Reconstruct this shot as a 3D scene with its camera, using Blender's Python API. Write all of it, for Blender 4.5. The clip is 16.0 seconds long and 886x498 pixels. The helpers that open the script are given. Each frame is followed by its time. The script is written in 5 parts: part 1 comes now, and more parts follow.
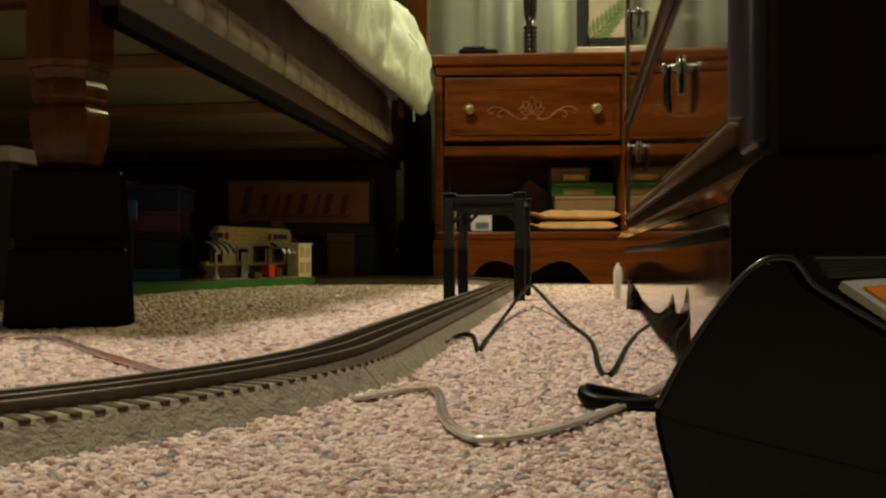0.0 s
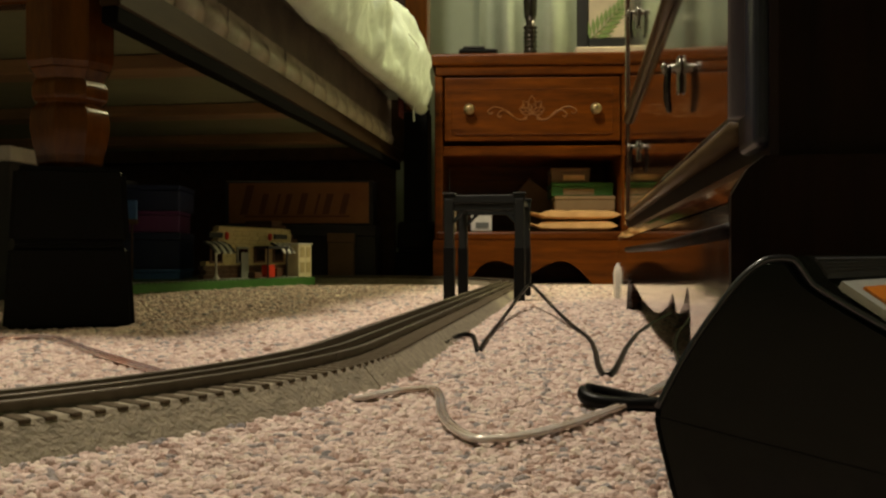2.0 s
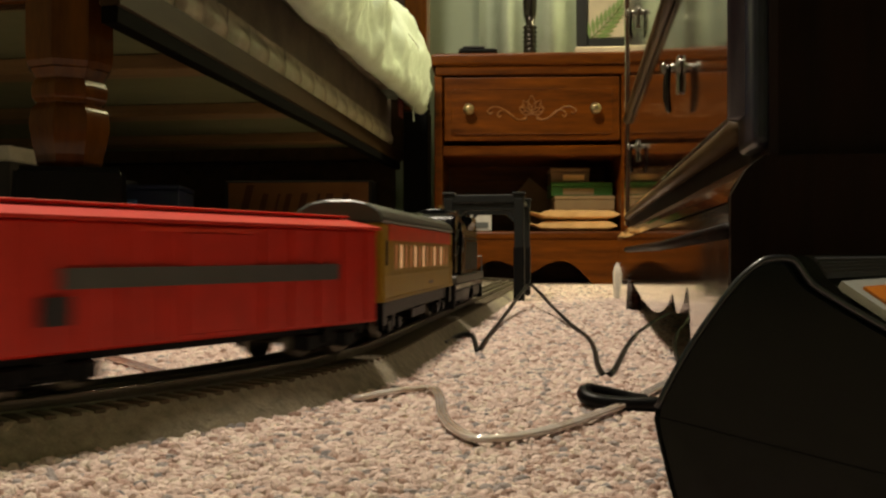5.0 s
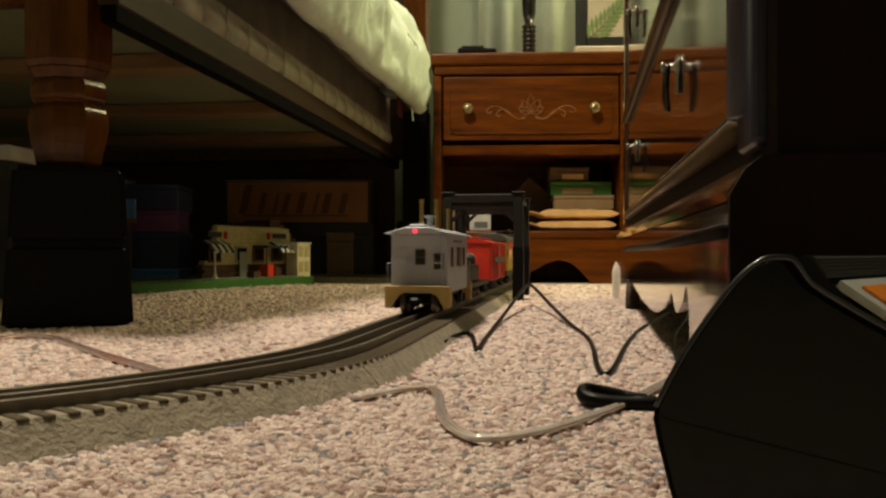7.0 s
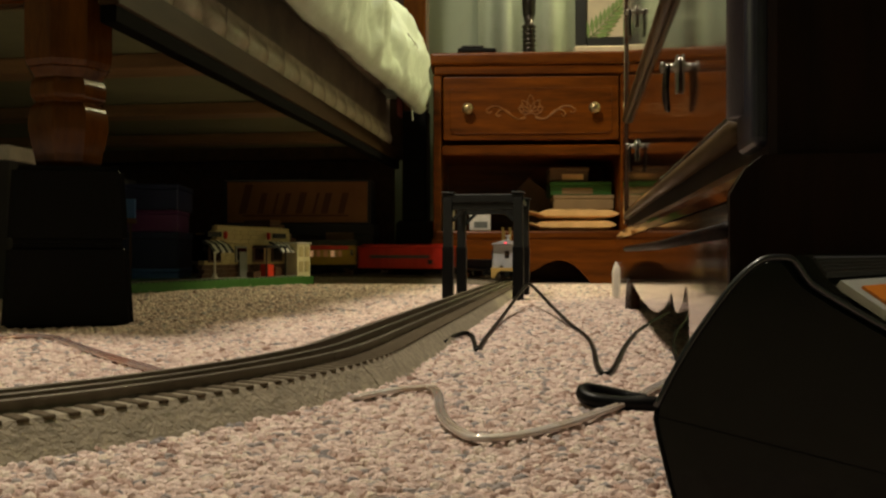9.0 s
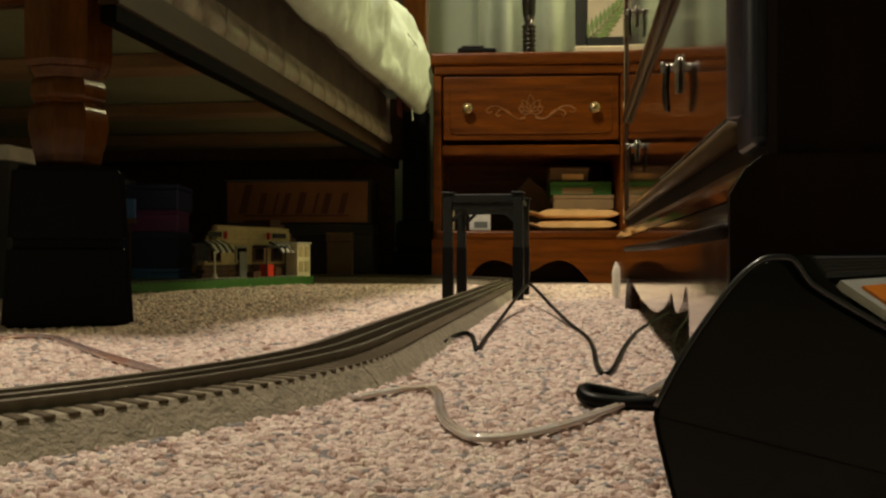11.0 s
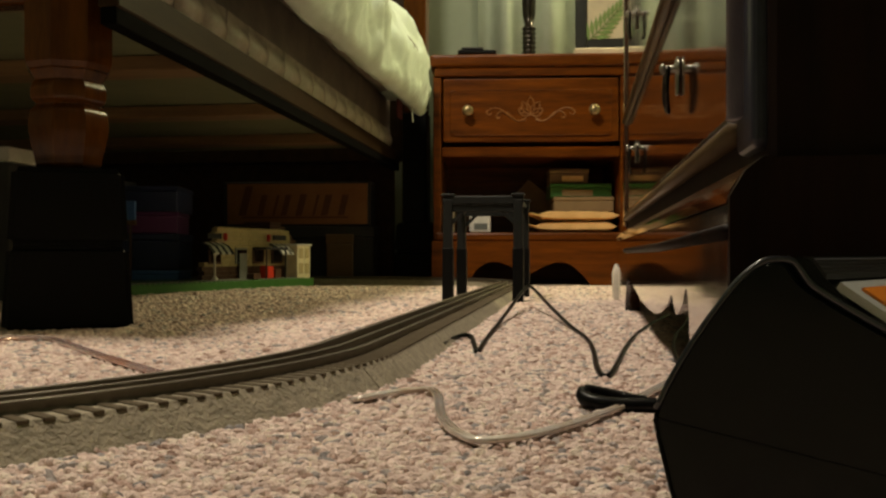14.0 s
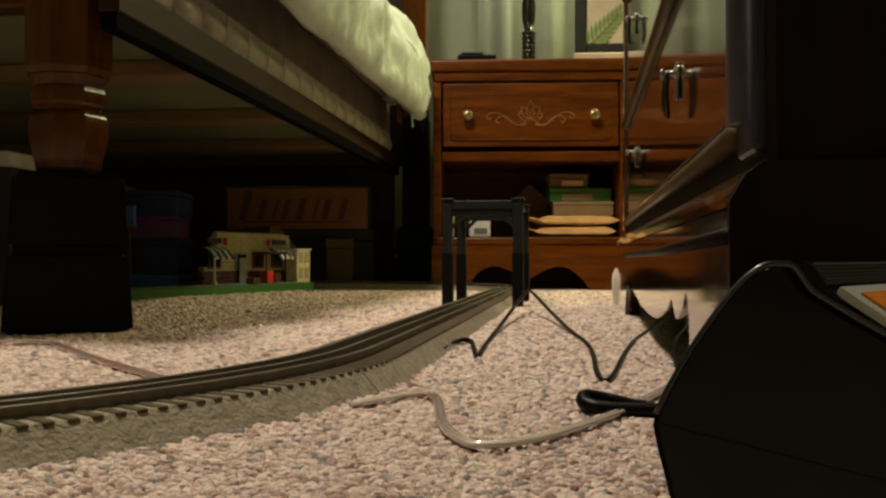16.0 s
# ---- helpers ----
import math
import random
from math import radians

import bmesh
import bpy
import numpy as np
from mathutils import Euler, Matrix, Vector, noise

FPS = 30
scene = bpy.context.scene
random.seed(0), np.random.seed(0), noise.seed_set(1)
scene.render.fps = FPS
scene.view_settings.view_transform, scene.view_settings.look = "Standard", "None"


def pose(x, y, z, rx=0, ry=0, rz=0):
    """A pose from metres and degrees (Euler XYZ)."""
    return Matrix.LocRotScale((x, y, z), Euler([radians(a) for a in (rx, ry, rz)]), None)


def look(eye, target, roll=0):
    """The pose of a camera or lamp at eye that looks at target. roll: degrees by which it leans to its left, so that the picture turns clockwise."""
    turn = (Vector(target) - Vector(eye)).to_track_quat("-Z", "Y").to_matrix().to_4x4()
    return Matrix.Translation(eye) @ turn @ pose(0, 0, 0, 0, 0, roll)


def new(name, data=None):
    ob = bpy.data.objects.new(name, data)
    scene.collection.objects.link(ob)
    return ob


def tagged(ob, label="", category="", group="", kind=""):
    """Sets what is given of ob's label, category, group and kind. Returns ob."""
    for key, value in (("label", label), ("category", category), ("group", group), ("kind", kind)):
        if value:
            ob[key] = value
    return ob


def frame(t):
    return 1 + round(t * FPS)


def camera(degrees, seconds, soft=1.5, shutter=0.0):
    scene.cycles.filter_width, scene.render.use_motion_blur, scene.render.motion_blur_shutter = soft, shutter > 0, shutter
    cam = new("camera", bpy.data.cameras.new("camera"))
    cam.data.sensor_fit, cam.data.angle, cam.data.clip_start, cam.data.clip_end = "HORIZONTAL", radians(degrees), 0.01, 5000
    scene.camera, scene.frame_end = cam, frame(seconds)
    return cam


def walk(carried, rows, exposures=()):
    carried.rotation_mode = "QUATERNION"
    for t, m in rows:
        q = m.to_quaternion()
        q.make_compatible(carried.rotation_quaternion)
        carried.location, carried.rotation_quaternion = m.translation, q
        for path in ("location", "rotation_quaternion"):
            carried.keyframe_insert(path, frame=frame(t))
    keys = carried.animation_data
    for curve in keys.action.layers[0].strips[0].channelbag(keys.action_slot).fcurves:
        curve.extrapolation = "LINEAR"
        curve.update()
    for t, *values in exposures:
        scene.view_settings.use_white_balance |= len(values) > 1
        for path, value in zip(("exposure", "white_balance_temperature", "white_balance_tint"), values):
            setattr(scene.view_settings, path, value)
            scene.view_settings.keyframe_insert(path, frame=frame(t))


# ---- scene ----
FOV = 50.6
cam = camera(FOV, 16.0, soft=2.4, shutter=0.5)
EYE = (0.0, 0.0, 0.0817)


def aim(yaw, pitch):
    """The camera's pose, from turns in degrees: to the right, and upwards."""
    return pose(*EYE, 90 + pitch, 0, -yaw)


walk(cam, [
    (0.0, aim(0.0, 0.28)), (4.2, aim(0.0, 0.28)), (6.3, aim(0.07, 0.24)), (9.2, aim(0.08, 0.23)),
    (11.3, aim(0.08, 0.23)), (13.1, aim(0.08, 0.24)), (14.0, aim(0.08, 0.34)), (15.0, aim(0.09, 0.48)), (16.0, aim(0.09, 0.62)),
], [(0.0, 0.0), (3.5, 0.0), (4.2, 0.18), (6.4, 0.27), (7.5, 0.08), (8.5, 0.0), (16.0, 0.0)])

# ---- light ----
world = bpy.data.worlds.new("room_dark")
scene.world = world
world.use_nodes = True
world.node_tree.nodes["Background"].inputs[0].default_value = (0.9, 0.75, 0.55, 1)
world.node_tree.nodes["Background"].inputs[1].default_value = 0.0015


def lamp(name, kind, place, power, colour, size, target=None):
    data = bpy.data.lights.new(name, kind)
    data.energy, data.color = power, colour
    if kind == "AREA":
        data.shape, data.size = "DISK", size
    else:
        data.shadow_soft_size = size
    ob = new(name, data)
    ob.matrix_world = look(place, target) if target else pose(*place)
    return ob


lamp("pendant_bulb", "AREA", (-0.40, 0.95, 1.98), 41.0, (1.0, 0.87, 0.68), 0.30, (-0.40, 0.95, 0))
lamp("bedside_bulb", "POINT", (0.235, 2.66, 1.12), 2.2, (1.0, 0.82, 0.56), 0.04)
lamp("wall_lamp_bulb", "POINT", (1.20, 2.70, 1.75), 90.0, (1.0, 0.86, 0.48), 0.09)

# ---- materials ----


def material(name, colour, rough=0.5, metal=0.0, colour2=None, scale=30.0, stretch=(1, 1, 1), bump=0.0, bump_scale=None,
             island=0.0, coat=0.0, grain=None, spec=0.5):
    """A node material: two scales of noise between two colours, a bump and, if asked, a change from piece to piece."""
    m = bpy.data.materials.new(name)
    m.use_nodes = True
    nt = m.node_tree
    b = nt.nodes["Principled BSDF"]
    b.inputs["Roughness"].default_value, b.inputs["Metallic"].default_value = rough, metal
    b.inputs["Coat Weight"].default_value, b.inputs["Coat Roughness"].default_value = coat, 0.06
    b.inputs["Specular IOR Level"].default_value = spec
    colour2 = colour2 or tuple(c * 0.78 for c in colour)
    tc = nt.nodes.new("ShaderNodeTexCoord")
    mp = nt.nodes.new("ShaderNodeMapping")
    mp.inputs["Scale"].default_value = stretch
    nt.links.new(tc.outputs["Object"], mp.inputs["Vector"])
    n1 = nt.nodes.new("ShaderNodeTexNoise")
    n1.inputs["Scale"].default_value, n1.inputs["Detail"].default_value = scale, 6
    n2 = nt.nodes.new("ShaderNodeTexNoise")
    n2.inputs["Scale"].default_value, n2.inputs["Detail"].default_value = scale * 6, 3
    for n in (n1, n2):
        nt.links.new(mp.outputs["Vector"], n.inputs["Vector"])
    add = nt.nodes.new("ShaderNodeMath")
    add.operation = "MULTIPLY_ADD"
    add.inputs[1].default_value = 0.35
    nt.links.new(n2.outputs["Fac"], add.inputs[0])
    nt.links.new(n1.outputs["Fac"], add.inputs[2])
    ramp = nt.nodes.new("ShaderNodeValToRGB")
    ramp.color_ramp.elements[0].position, ramp.color_ramp.elements[1].position = 0.45, 0.9
    ramp.color_ramp.elements[0].color, ramp.color_ramp.elements[1].color = (*colour2, 1), (*colour, 1)
    nt.links.new(add.outputs[0], ramp.inputs[0])
    out = ramp.outputs[0]
    if island:
        geo = nt.nodes.new("ShaderNodeNewGeometry")
        mix = nt.nodes.new("ShaderNodeHueSaturation")
        mr = nt.nodes.new("ShaderNodeMapRange")
        mr.inputs["To Min"].default_value, mr.inputs["To Max"].default_value = 1 - island, 1 + island
        nt.links.new(geo.outputs["Random Per Island"], mr.inputs["Value"])
        nt.links.new(mr.outputs[0], mix.inputs["Value"])
        nt.links.new(out, mix.inputs["Color"])
        out = mix.outputs[0]
    nt.links.new(out, b.inputs["Base Color"])
    if bump:
        bp = nt.nodes.new("ShaderNodeBump")
        bp.inputs["Strength"].default_value, bp.inputs["Distance"].default_value = bump, 0.002
        src = n2
        if bump_scale:
            src = nt.nodes.new("ShaderNodeTexNoise")
            src.inputs["Scale"].default_value, src.inputs["Detail"].default_value = bump_scale, 4
            nt.links.new(mp.outputs["Vector"], src.inputs["Vector"])
        nt.links.new(src.outputs["Fac"], bp.inputs["Height"])
        nt.links.new(bp.outputs["Normal"], b.inputs["Normal"])
    return m


def glow(name, colour, strength):
    m = bpy.data.materials.new(name)
    m.use_nodes = True
    b = m.node_tree.nodes["Principled BSDF"]
    b.inputs["Base Color"].default_value = (*colour, 1)
    b.inputs["Emission Color"].default_value = (*colour, 1)
    b.inputs["Emission Strength"].default_value = strength
    return m


def carpet_material():
    """Looped pile: beige-pink, with tufts of brown, slate and cream."""
    m = material("carpet", (0.72, 0.58, 0.50), 0.95, colour2=(0.48, 0.37, 0.31), scale=9, bump=1.0, bump_scale=700, spec=0.1)
    nt = m.node_tree
    b = nt.nodes["Principled BSDF"]
    base = b.inputs["Base Color"].links[0].from_socket
    geo = nt.nodes.new("ShaderNodeNewGeometry")
    ramp = nt.nodes.new("ShaderNodeValToRGB")
    ramp.color_ramp.interpolation = "CONSTANT"
    e = ramp.color_ramp.elements
    e[0].position, e[0].color = 0.0, (0.66, 0.51, 0.46, 1)
    e[1].position, e[1].color = 0.34, (0.86, 0.70, 0.63, 1)
    for p, c in ((0.58, (0.50, 0.34, 0.29)), (0.72, (0.82, 0.71, 0.61)), (0.86, (0.30, 0.29, 0.30)), (0.94, (0.17, 0.19, 0.22)), (0.97, (0.22, 0.12, 0.09))):
        k = e.new(p)
        k.color = (*c, 1)
    nt.links.new(geo.outputs["Random Per Island"], ramp.inputs[0])
    mix = nt.nodes.new("ShaderNodeMix")
    mix.data_type = "RGBA"
    mix.inputs[0].default_value = 0.72
    nt.links.new(base, mix.inputs[6])
    nt.links.new(ramp.outputs[0], mix.inputs[7])
    nt.links.new(mix.outputs[2], b.inputs["Base Color"])
    return m


CARPET = carpet_material()
GROUND = material("carpet_backing", (0.60, 0.49, 0.40), 0.95, colour2=(0.30, 0.24, 0.19), scale=60, bump=1.0, bump_scale=140, spec=0.1)
WALL = material("wall_paint", (0.33, 0.39, 0.28), 0.75, colour2=(0.28, 0.34, 0.24), scale=4, bump=0.15, bump_scale=250)
CEIL = material("ceiling_paint", (0.60, 0.58, 0.52), 0.85, scale=4)
OAK = material("honey_wood", (0.175, 0.046, 0.002), 0.34, colour2=(0.055, 0.013, 0.0006), scale=9, stretch=(0.6, 6, 6), bump=0.12, coat=0.03, spec=0.17)
POSTWOOD = material("post_wood", (0.10, 0.033, 0.0025), 0.2, colour2=(0.04, 0.012, 0.002), scale=12, stretch=(4, 4, 0.6), bump=0.05, coat=0.12, spec=0.15)
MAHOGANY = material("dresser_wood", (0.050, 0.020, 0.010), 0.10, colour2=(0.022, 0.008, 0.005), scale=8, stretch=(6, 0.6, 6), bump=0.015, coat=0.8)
# The dresser's wood again, darkened to hold the shade on its near end.
SHADEDWOOD = material("dresser_shaded_wood", (0.014, 0.0055, 0.003), 0.5, colour2=(0.003, 0.0012, 0.0008), scale=8, stretch=(7, 7, 0.5), bump=0.1, spec=0.1)
RAILWOOD = material("bed_rail_wood", (0.038, 0.022, 0.009), 0.5, colour2=(0.020, 0.010, 0.004), scale=8, stretch=(5, 0.5, 5), bump=0.1, spec=0.12)
BEAD = material("moulding_wood", (0.12, 0.082, 0.042), 0.35, colour2=(0.05, 0.032, 0.015), scale=8, stretch=(5, 0.5, 5), bump=0.05, spec=0.12)
# The blue base colour paints the sheen seen on the near stile.
STILE = material("stile_sheen_tint", (0.016, 0.017, 0.030), 0.35, colour2=(0.009, 0.009, 0.017), scale=60, bump=0.1, spec=0.35)
BLACKP = material("black_plastic", (0.005, 0.005, 0.005), 0.40, scale=80, bump=0.15, spec=0.1)
RISER = material("riser_plastic", (0.004, 0.004, 0.0035), 0.5, scale=40, bump=0.2, spec=0.1)
GREYP = material("portal_plastic", (0.012, 0.013, 0.012), 0.45, scale=60, bump=0.1, spec=0.25)
BALLAST = material("ballast_grey", (0.32, 0.275, 0.195), 0.9, colour2=(0.17, 0.145, 0.10), scale=150, bump=0.9, bump_scale=420)
TIE = material("tie_plastic", (0.10, 0.078, 0.05), 0.75, scale=90, bump=0.2, spec=0.08)
STEEL = material("rail_steel", (0.19, 0.165, 0.13), 0.5, 0.85, scale=50, stretch=(1, 1, 1), bump=0.05)
QUILT = material("comforter_cloth", (0.57, 0.66, 0.57), 0.85, colour2=(0.49, 0.57, 0.48), scale=14, bump=0.3, bump_scale=500)
TICKING = material("box_spring_cloth", (0.11, 0.085, 0.062), 0.6, colour2=(0.045, 0.033, 0.024), scale=16, bump=0.3, bump_scale=300)
SHEEN = material("box_spring_satin", (0.42, 0.37, 0.30), 0.26, colour2=(0.30, 0.26, 0.20), scale=40, bump=0.25, bump_scale=220)
CLOTHD = material("dust_cover", (0.15, 0.16, 0.085), 0.9, scale=6, bump=0.3)
SLAT = material("slat_wood", (0.22, 0.13, 0.05), 0.6, colour2=(0.12, 0.065, 0.025), scale=8, stretch=(0.5, 5, 5), bump=0.1)
DARK = material("dark_card", (0.02, 0.02, 0.022), 0.6, scale=20, bump=0.1)
SILVER = material("pewter", (0.30, 0.28, 0.24), 0.28, 0.9, scale=60)
DARKMETAL = material("dark_bronze", (0.035, 0.028, 0.022), 0.25, 0.7, scale=60, bump=0.1)

# ---- mesh helpers ----


def part(name, bm, mat, parent=None, label="", smooth=False):
    me = bpy.data.meshes.new(name)
    bm.normal_update()
    bm.to_mesh(me)
    bm.free()
    for m in (mat if isinstance(mat, (list, tuple)) else [mat]):
        me.materials.append(m)
    if smooth:
        me.polygons.foreach_set("use_smooth", [True] * len(me.polygons))
    ob = new(name, me)
    if parent:
        ob.parent = parent
    if label:
        ob["label"] = label
    return ob


def thing(name, m, label, category, group="", kind=""):
    ob = new(name)
    ob.empty_display_size = 0.02
    ob.matrix_world = m
    return tagged(ob, label, category, group, kind)


def box(sx, sy, sz, at=(0, 0, 0), bev=0.002, seg=1, bm=None, m=None):
    """A box with rounded edges, centred at at."""
    bm = bm or bmesh.new()
    mat = Matrix.Translation(at) @ (m or Matrix()) @ Matrix.Diagonal((sx, sy, sz, 1))
    vs = bmesh.ops.create_cube(bm, size=1, matrix=mat)["verts"]
    if bev:
        es = list({e for v in vs for e in v.link_edges})
        bmesh.ops.bevel(bm, geom=es, offset=min(bev, 0.45 * min(sx, sy, sz)), segments=seg, profile=0.5, affect="EDGES")
    return bm


def span(x0, x1, y0, y1, z0, z1, bev=0.002, seg=1, bm=None):
    return box(x1 - x0, y1 - y0, z1 - z0, ((x0 + x1) / 2, (y0 + y1) / 2, (z0 + z1) / 2), bev, seg, bm)


def turned(profile, n=20, bm=None, m=None):
    """A lathe shape from (radius, height) pairs."""
    bm = bm or bmesh.new()
    m = m or Matrix()
    rings = [[bm.verts.new(m @ Vector((r * math.cos(2 * math.pi * i / n), r * math.sin(2 * math.pi * i / n), z))) for i in range(n)] for r, z in profile]
    for a, b in zip(rings, rings[1:]):
        for i in range(n):
            bm.faces.new((a[i], a[(i + 1) % n], b[(i + 1) % n], b[i]))
    bm.faces.new(rings[0][::-1])
    bm.faces.new(rings[-1])
    return bm


def prism(outline, d0, d1, axis="y", bev=0.0, bm=None):
    """An outline of (a, b) pairs pushed along an axis from d0 to d1."""
    bm = bm or bmesh.new()
    put = {"y": lambda a, b, d: (a, d, b), "x": lambda a, b, d: (d, a, b), "z": lambda a, b, d: (a, b, d)}[axis]
    lo = [bm.verts.new(put(a, b, d0)) for a, b in outline]
    hi = [bm.verts.new(put(a, b, d1)) for a, b in outline]
    n = len(outline)
    fs = [bm.faces.new(lo), bm.faces.new(hi[::-1])]
    for i in range(n):
        fs.append(bm.faces.new((lo[i], hi[i], hi[(i + 1) % n], lo[(i + 1) % n])))
    if bev:
        es = [e for v in lo + hi for e in v.link_edges]
        bmesh.ops.bevel(bm, geom=list(set(es)), offset=bev, segments=1, affect="EDGES")
    bmesh.ops.recalc_face_normals(bm, faces=bm.faces)
    return bm


def smooth_path(pts, n=8):
    """Points along a curve through the given ones."""
    p = [Vector(q) for q in pts]
    p = [2 * p[0] - p[1]] + p + [2 * p[-1] - p[-2]]
    out = []
    for i in range(1, len(p) - 2):
        for k in range(n):
            t = k / n
            a, b, c, d = p[i - 1:i + 3]
            out.append(0.5 * (2 * b + (c - a) * t + (2 * a - 5 * b + 4 * c - d) * t * t + (3 * b - a - 3 * c + d) * t ** 3))
    return out + [p[-2]]


def tube(pts, r, n=8, bm=None):
    """A round cord along points."""
    bm = bm or bmesh.new()
    rings = []
    for i, p in enumerate(pts):
        d = (Vector(pts[min(i + 1, len(pts) - 1)]) - Vector(pts[max(i - 1, 0)])).normalized()
        u = d.cross(Vector((0, 0, 1)) if abs(d.z) < 0.9 else Vector((1, 0, 0))).normalized()
        w = u.cross(d)
        rings.append([bm.verts.new(Vector(p) + r * (math.cos(6.28319 * k / n) * u + math.sin(6.28319 * k / n) * w)) for k in range(n)])
    for a, b in zip(rings, rings[1:]):
        for k in range(n):
            bm.faces.new((a[k], a[(k + 1) % n], b[(k + 1) % n], b[k]))
    bm.faces.new(rings[0])
    bm.faces.new(rings[-1][::-1])
    bmesh.ops.recalc_face_normals(bm, faces=bm.faces)
    return bm


# ---- the room ----
ROOM = pose(0, 0, 0, 0, 0, -8)
fl = part("floor", span(-3.2, 2.6, -2.6, 3.5, -0.05, 0, 0), GROUND)
tagged(fl, "beige looped carpet with dark flecks", "floor", kind="structure")
wn = part("wall_north", span(-3.2, 2.6, 3.02, 3.12, 0, 2.4, 0), WALL)
tagged(wn, "pale sage green painted wall behind the bed", "wall", kind="structure")
for nm, (x0, x1, y0, y1) in {"wall_south": (-3.2, 2.6, -2.6, -2.5), "wall_west": (-3.2, -3.1, -2.5, 3.02), "wall_east": (1.75, 1.85, -2.5, 3.02)}.items():
    w = part(nm, span(x0, x1, y0, y1, 0, 2.4, 0), WALL)
    w.matrix_world = ROOM
    tagged(w, "pale sage green painted bedroom wall", "wall", kind="structure")
ce = part("ceiling", span(-3.3, 2.7, -2.8, 3.6, 2.4, 2.45, 0), CEIL)
tagged(ce, "plain off-white ceiling", "ceiling", kind="structure")
wn.matrix_world = ROOM

# ---- the railway ----
R, PSI, L2, A0, LS = 0.4574, 0.1381, 1.44, 1.2877, 0.95
START = (-0.4534, 0.2641)
HALF = math.pi * R + L2 + LS
ZR = 0.0216


def track(s, off=0.0):
    """The place and heading of the loop's middle line at the length s, off to its outer side."""
    turn = math.floor(s / HALF)
    s -= turn * HALF
    x, y, h = 0.0, 0.0, 0.0
    for kind, length in (("a", A0 * R), ("l", L2), ("a", (math.pi - A0) * R), ("l", LS)):
        d = min(s, length)
        if kind == "l":
            x, y = x + d * math.cos(h), y + d * math.sin(h)
        else:
            cx, cy, h2 = x - R * math.sin(h), y + R * math.cos(h), h + d / R
            x, y, h = cx + R * math.sin(h2), cy - R * math.cos(h2), h2
        s -= d
        if s <= 0:
            break
    if turn % 2:
        fx, fy = END
        x, y, h = fx - x, fy - y, h + math.pi
    x, y = x + off * math.sin(h), y - off * math.cos(h)
    c, s2 = math.cos(PSI), math.sin(PSI)
    return START[0] + c * x - s2 * y, START[1] + s2 * x + c * y, h + PSI


def half_end():
    x, y, h = R * math.sin(A0), R - R * math.cos(A0), A0
    x, y = x + L2 * math.cos(h), y + L2 * math.sin(h)
    cx, cy = x - R * math.sin(h), y + R * math.cos(h)
    return cx - LS, cy + R


END = half_end()


def sweep(profile, s0, s1, step=0.02, bm=None, closed=True):
    """A profile of (off, z) pairs along the track."""
    bm = bm or bmesh.new()
    n = max(2, int((s1 - s0) / step))
    rings = []
    for i in range(n + 1):
        s = s0 + (s1 - s0) * i / n
        rings.append([bm.verts.new((*track(s, o)[:2], z)) for o, z in profile])
    k = len(profile)
    for a, b in zip(rings, rings[1:]):
        for i in range(k if closed else k - 1):
            bm.faces.new((a[i], b[i], b[(i + 1) % k], a[(i + 1) % k]))
    if closed:
        bm.faces.new(rings[0])
        bm.faces.new(rings[-1][::-1])
    bmesh.ops.recalc_face_normals(bm, faces=bm.faces)
    return bm


bm = box(0.0050, 0.0716, 0.0018, (0, 0, 0.0), 0.0004)
TIE_MESH = bpy.data.meshes.new("tie")
bm.to_mesh(TIE_MESH)
bm.free()
TIE_MESH.materials.append(TIE)


def build_track():
    total, length = 2 * HALF, 0.2527
    n = round(total / length)
    length = total / n
    for i in range(n):
        s0, s1 = i * length, (i + 1) * length
        t = thing("track_section", Matrix(), "toy railway track section on grey moulded ballast", "toy track", "toy railway loop")
        g = 0.0006
        part("roadbed", sweep([(-0.049, 0), (0.049, 0), (0.0345, 0.0156), (-0.0345, 0.0156)], s0 + g, s1 - g), BALLAST, t)
        for o in (-0.0166, 0.0, 0.0166):
            part("rail", sweep([(o - 0.0014, 0.0158), (o + 0.0014, 0.0158), (o + 0.0009, 0.0170), (o + 0.0014, 0.0200), (o + 0.0014, ZR - 0.0004), (o + 0.0010, ZR),
                                (o - 0.0010, ZR), (o - 0.0014, ZR - 0.0004), (o - 0.0014, 0.0200), (o - 0.0009, 0.0170)], s0 + g / 2, s1 - g / 2), STEEL, t)
        k = 26
        for j in range(k):
            x, y, h = track(s0 + (j + 0.5) * length / k)
            tie = new("tie", TIE_MESH)
            tie.parent = t
            tie.matrix_local = pose(x, y, 0.0154, 0, 0, math.degrees(h))


build_track()

# ---- more materials ----
WHITE = material("white_plastic", (0.72, 0.70, 0.64), 0.45, scale=30, bump=0.05)
TAN = material("tan_bricks", (0.52, 0.42, 0.22), 0.4, scale=50, bump=0.05)
BROWNB = material("brown_bricks", (0.10, 0.045, 0.025), 0.4, scale=50, bump=0.05)
GREENB = material("green_baseplate", (0.05, 0.17, 0.028), 0.45, scale=50, bump=0.1)
PALEGREY = material("grey_bricks", (0.25, 0.25, 0.24), 0.45, scale=50)
REDP = material("red_plastic", (0.72, 0.045, 0.015), 0.4, scale=50)
ORANGEP = material("orange_red_paint", (0.60, 0.024, 0.010), 0.45, scale=60, bump=0.05)
YELLOWP = material("yellow_paint", (0.38, 0.24, 0.016), 0.42, colour2=(0.33, 0.205, 0.012), scale=30, bump=0.05, spec=0.3)
ROOFG = material("grey_roof_paint", (0.060, 0.065, 0.055), 0.35, scale=40, bump=0.05)
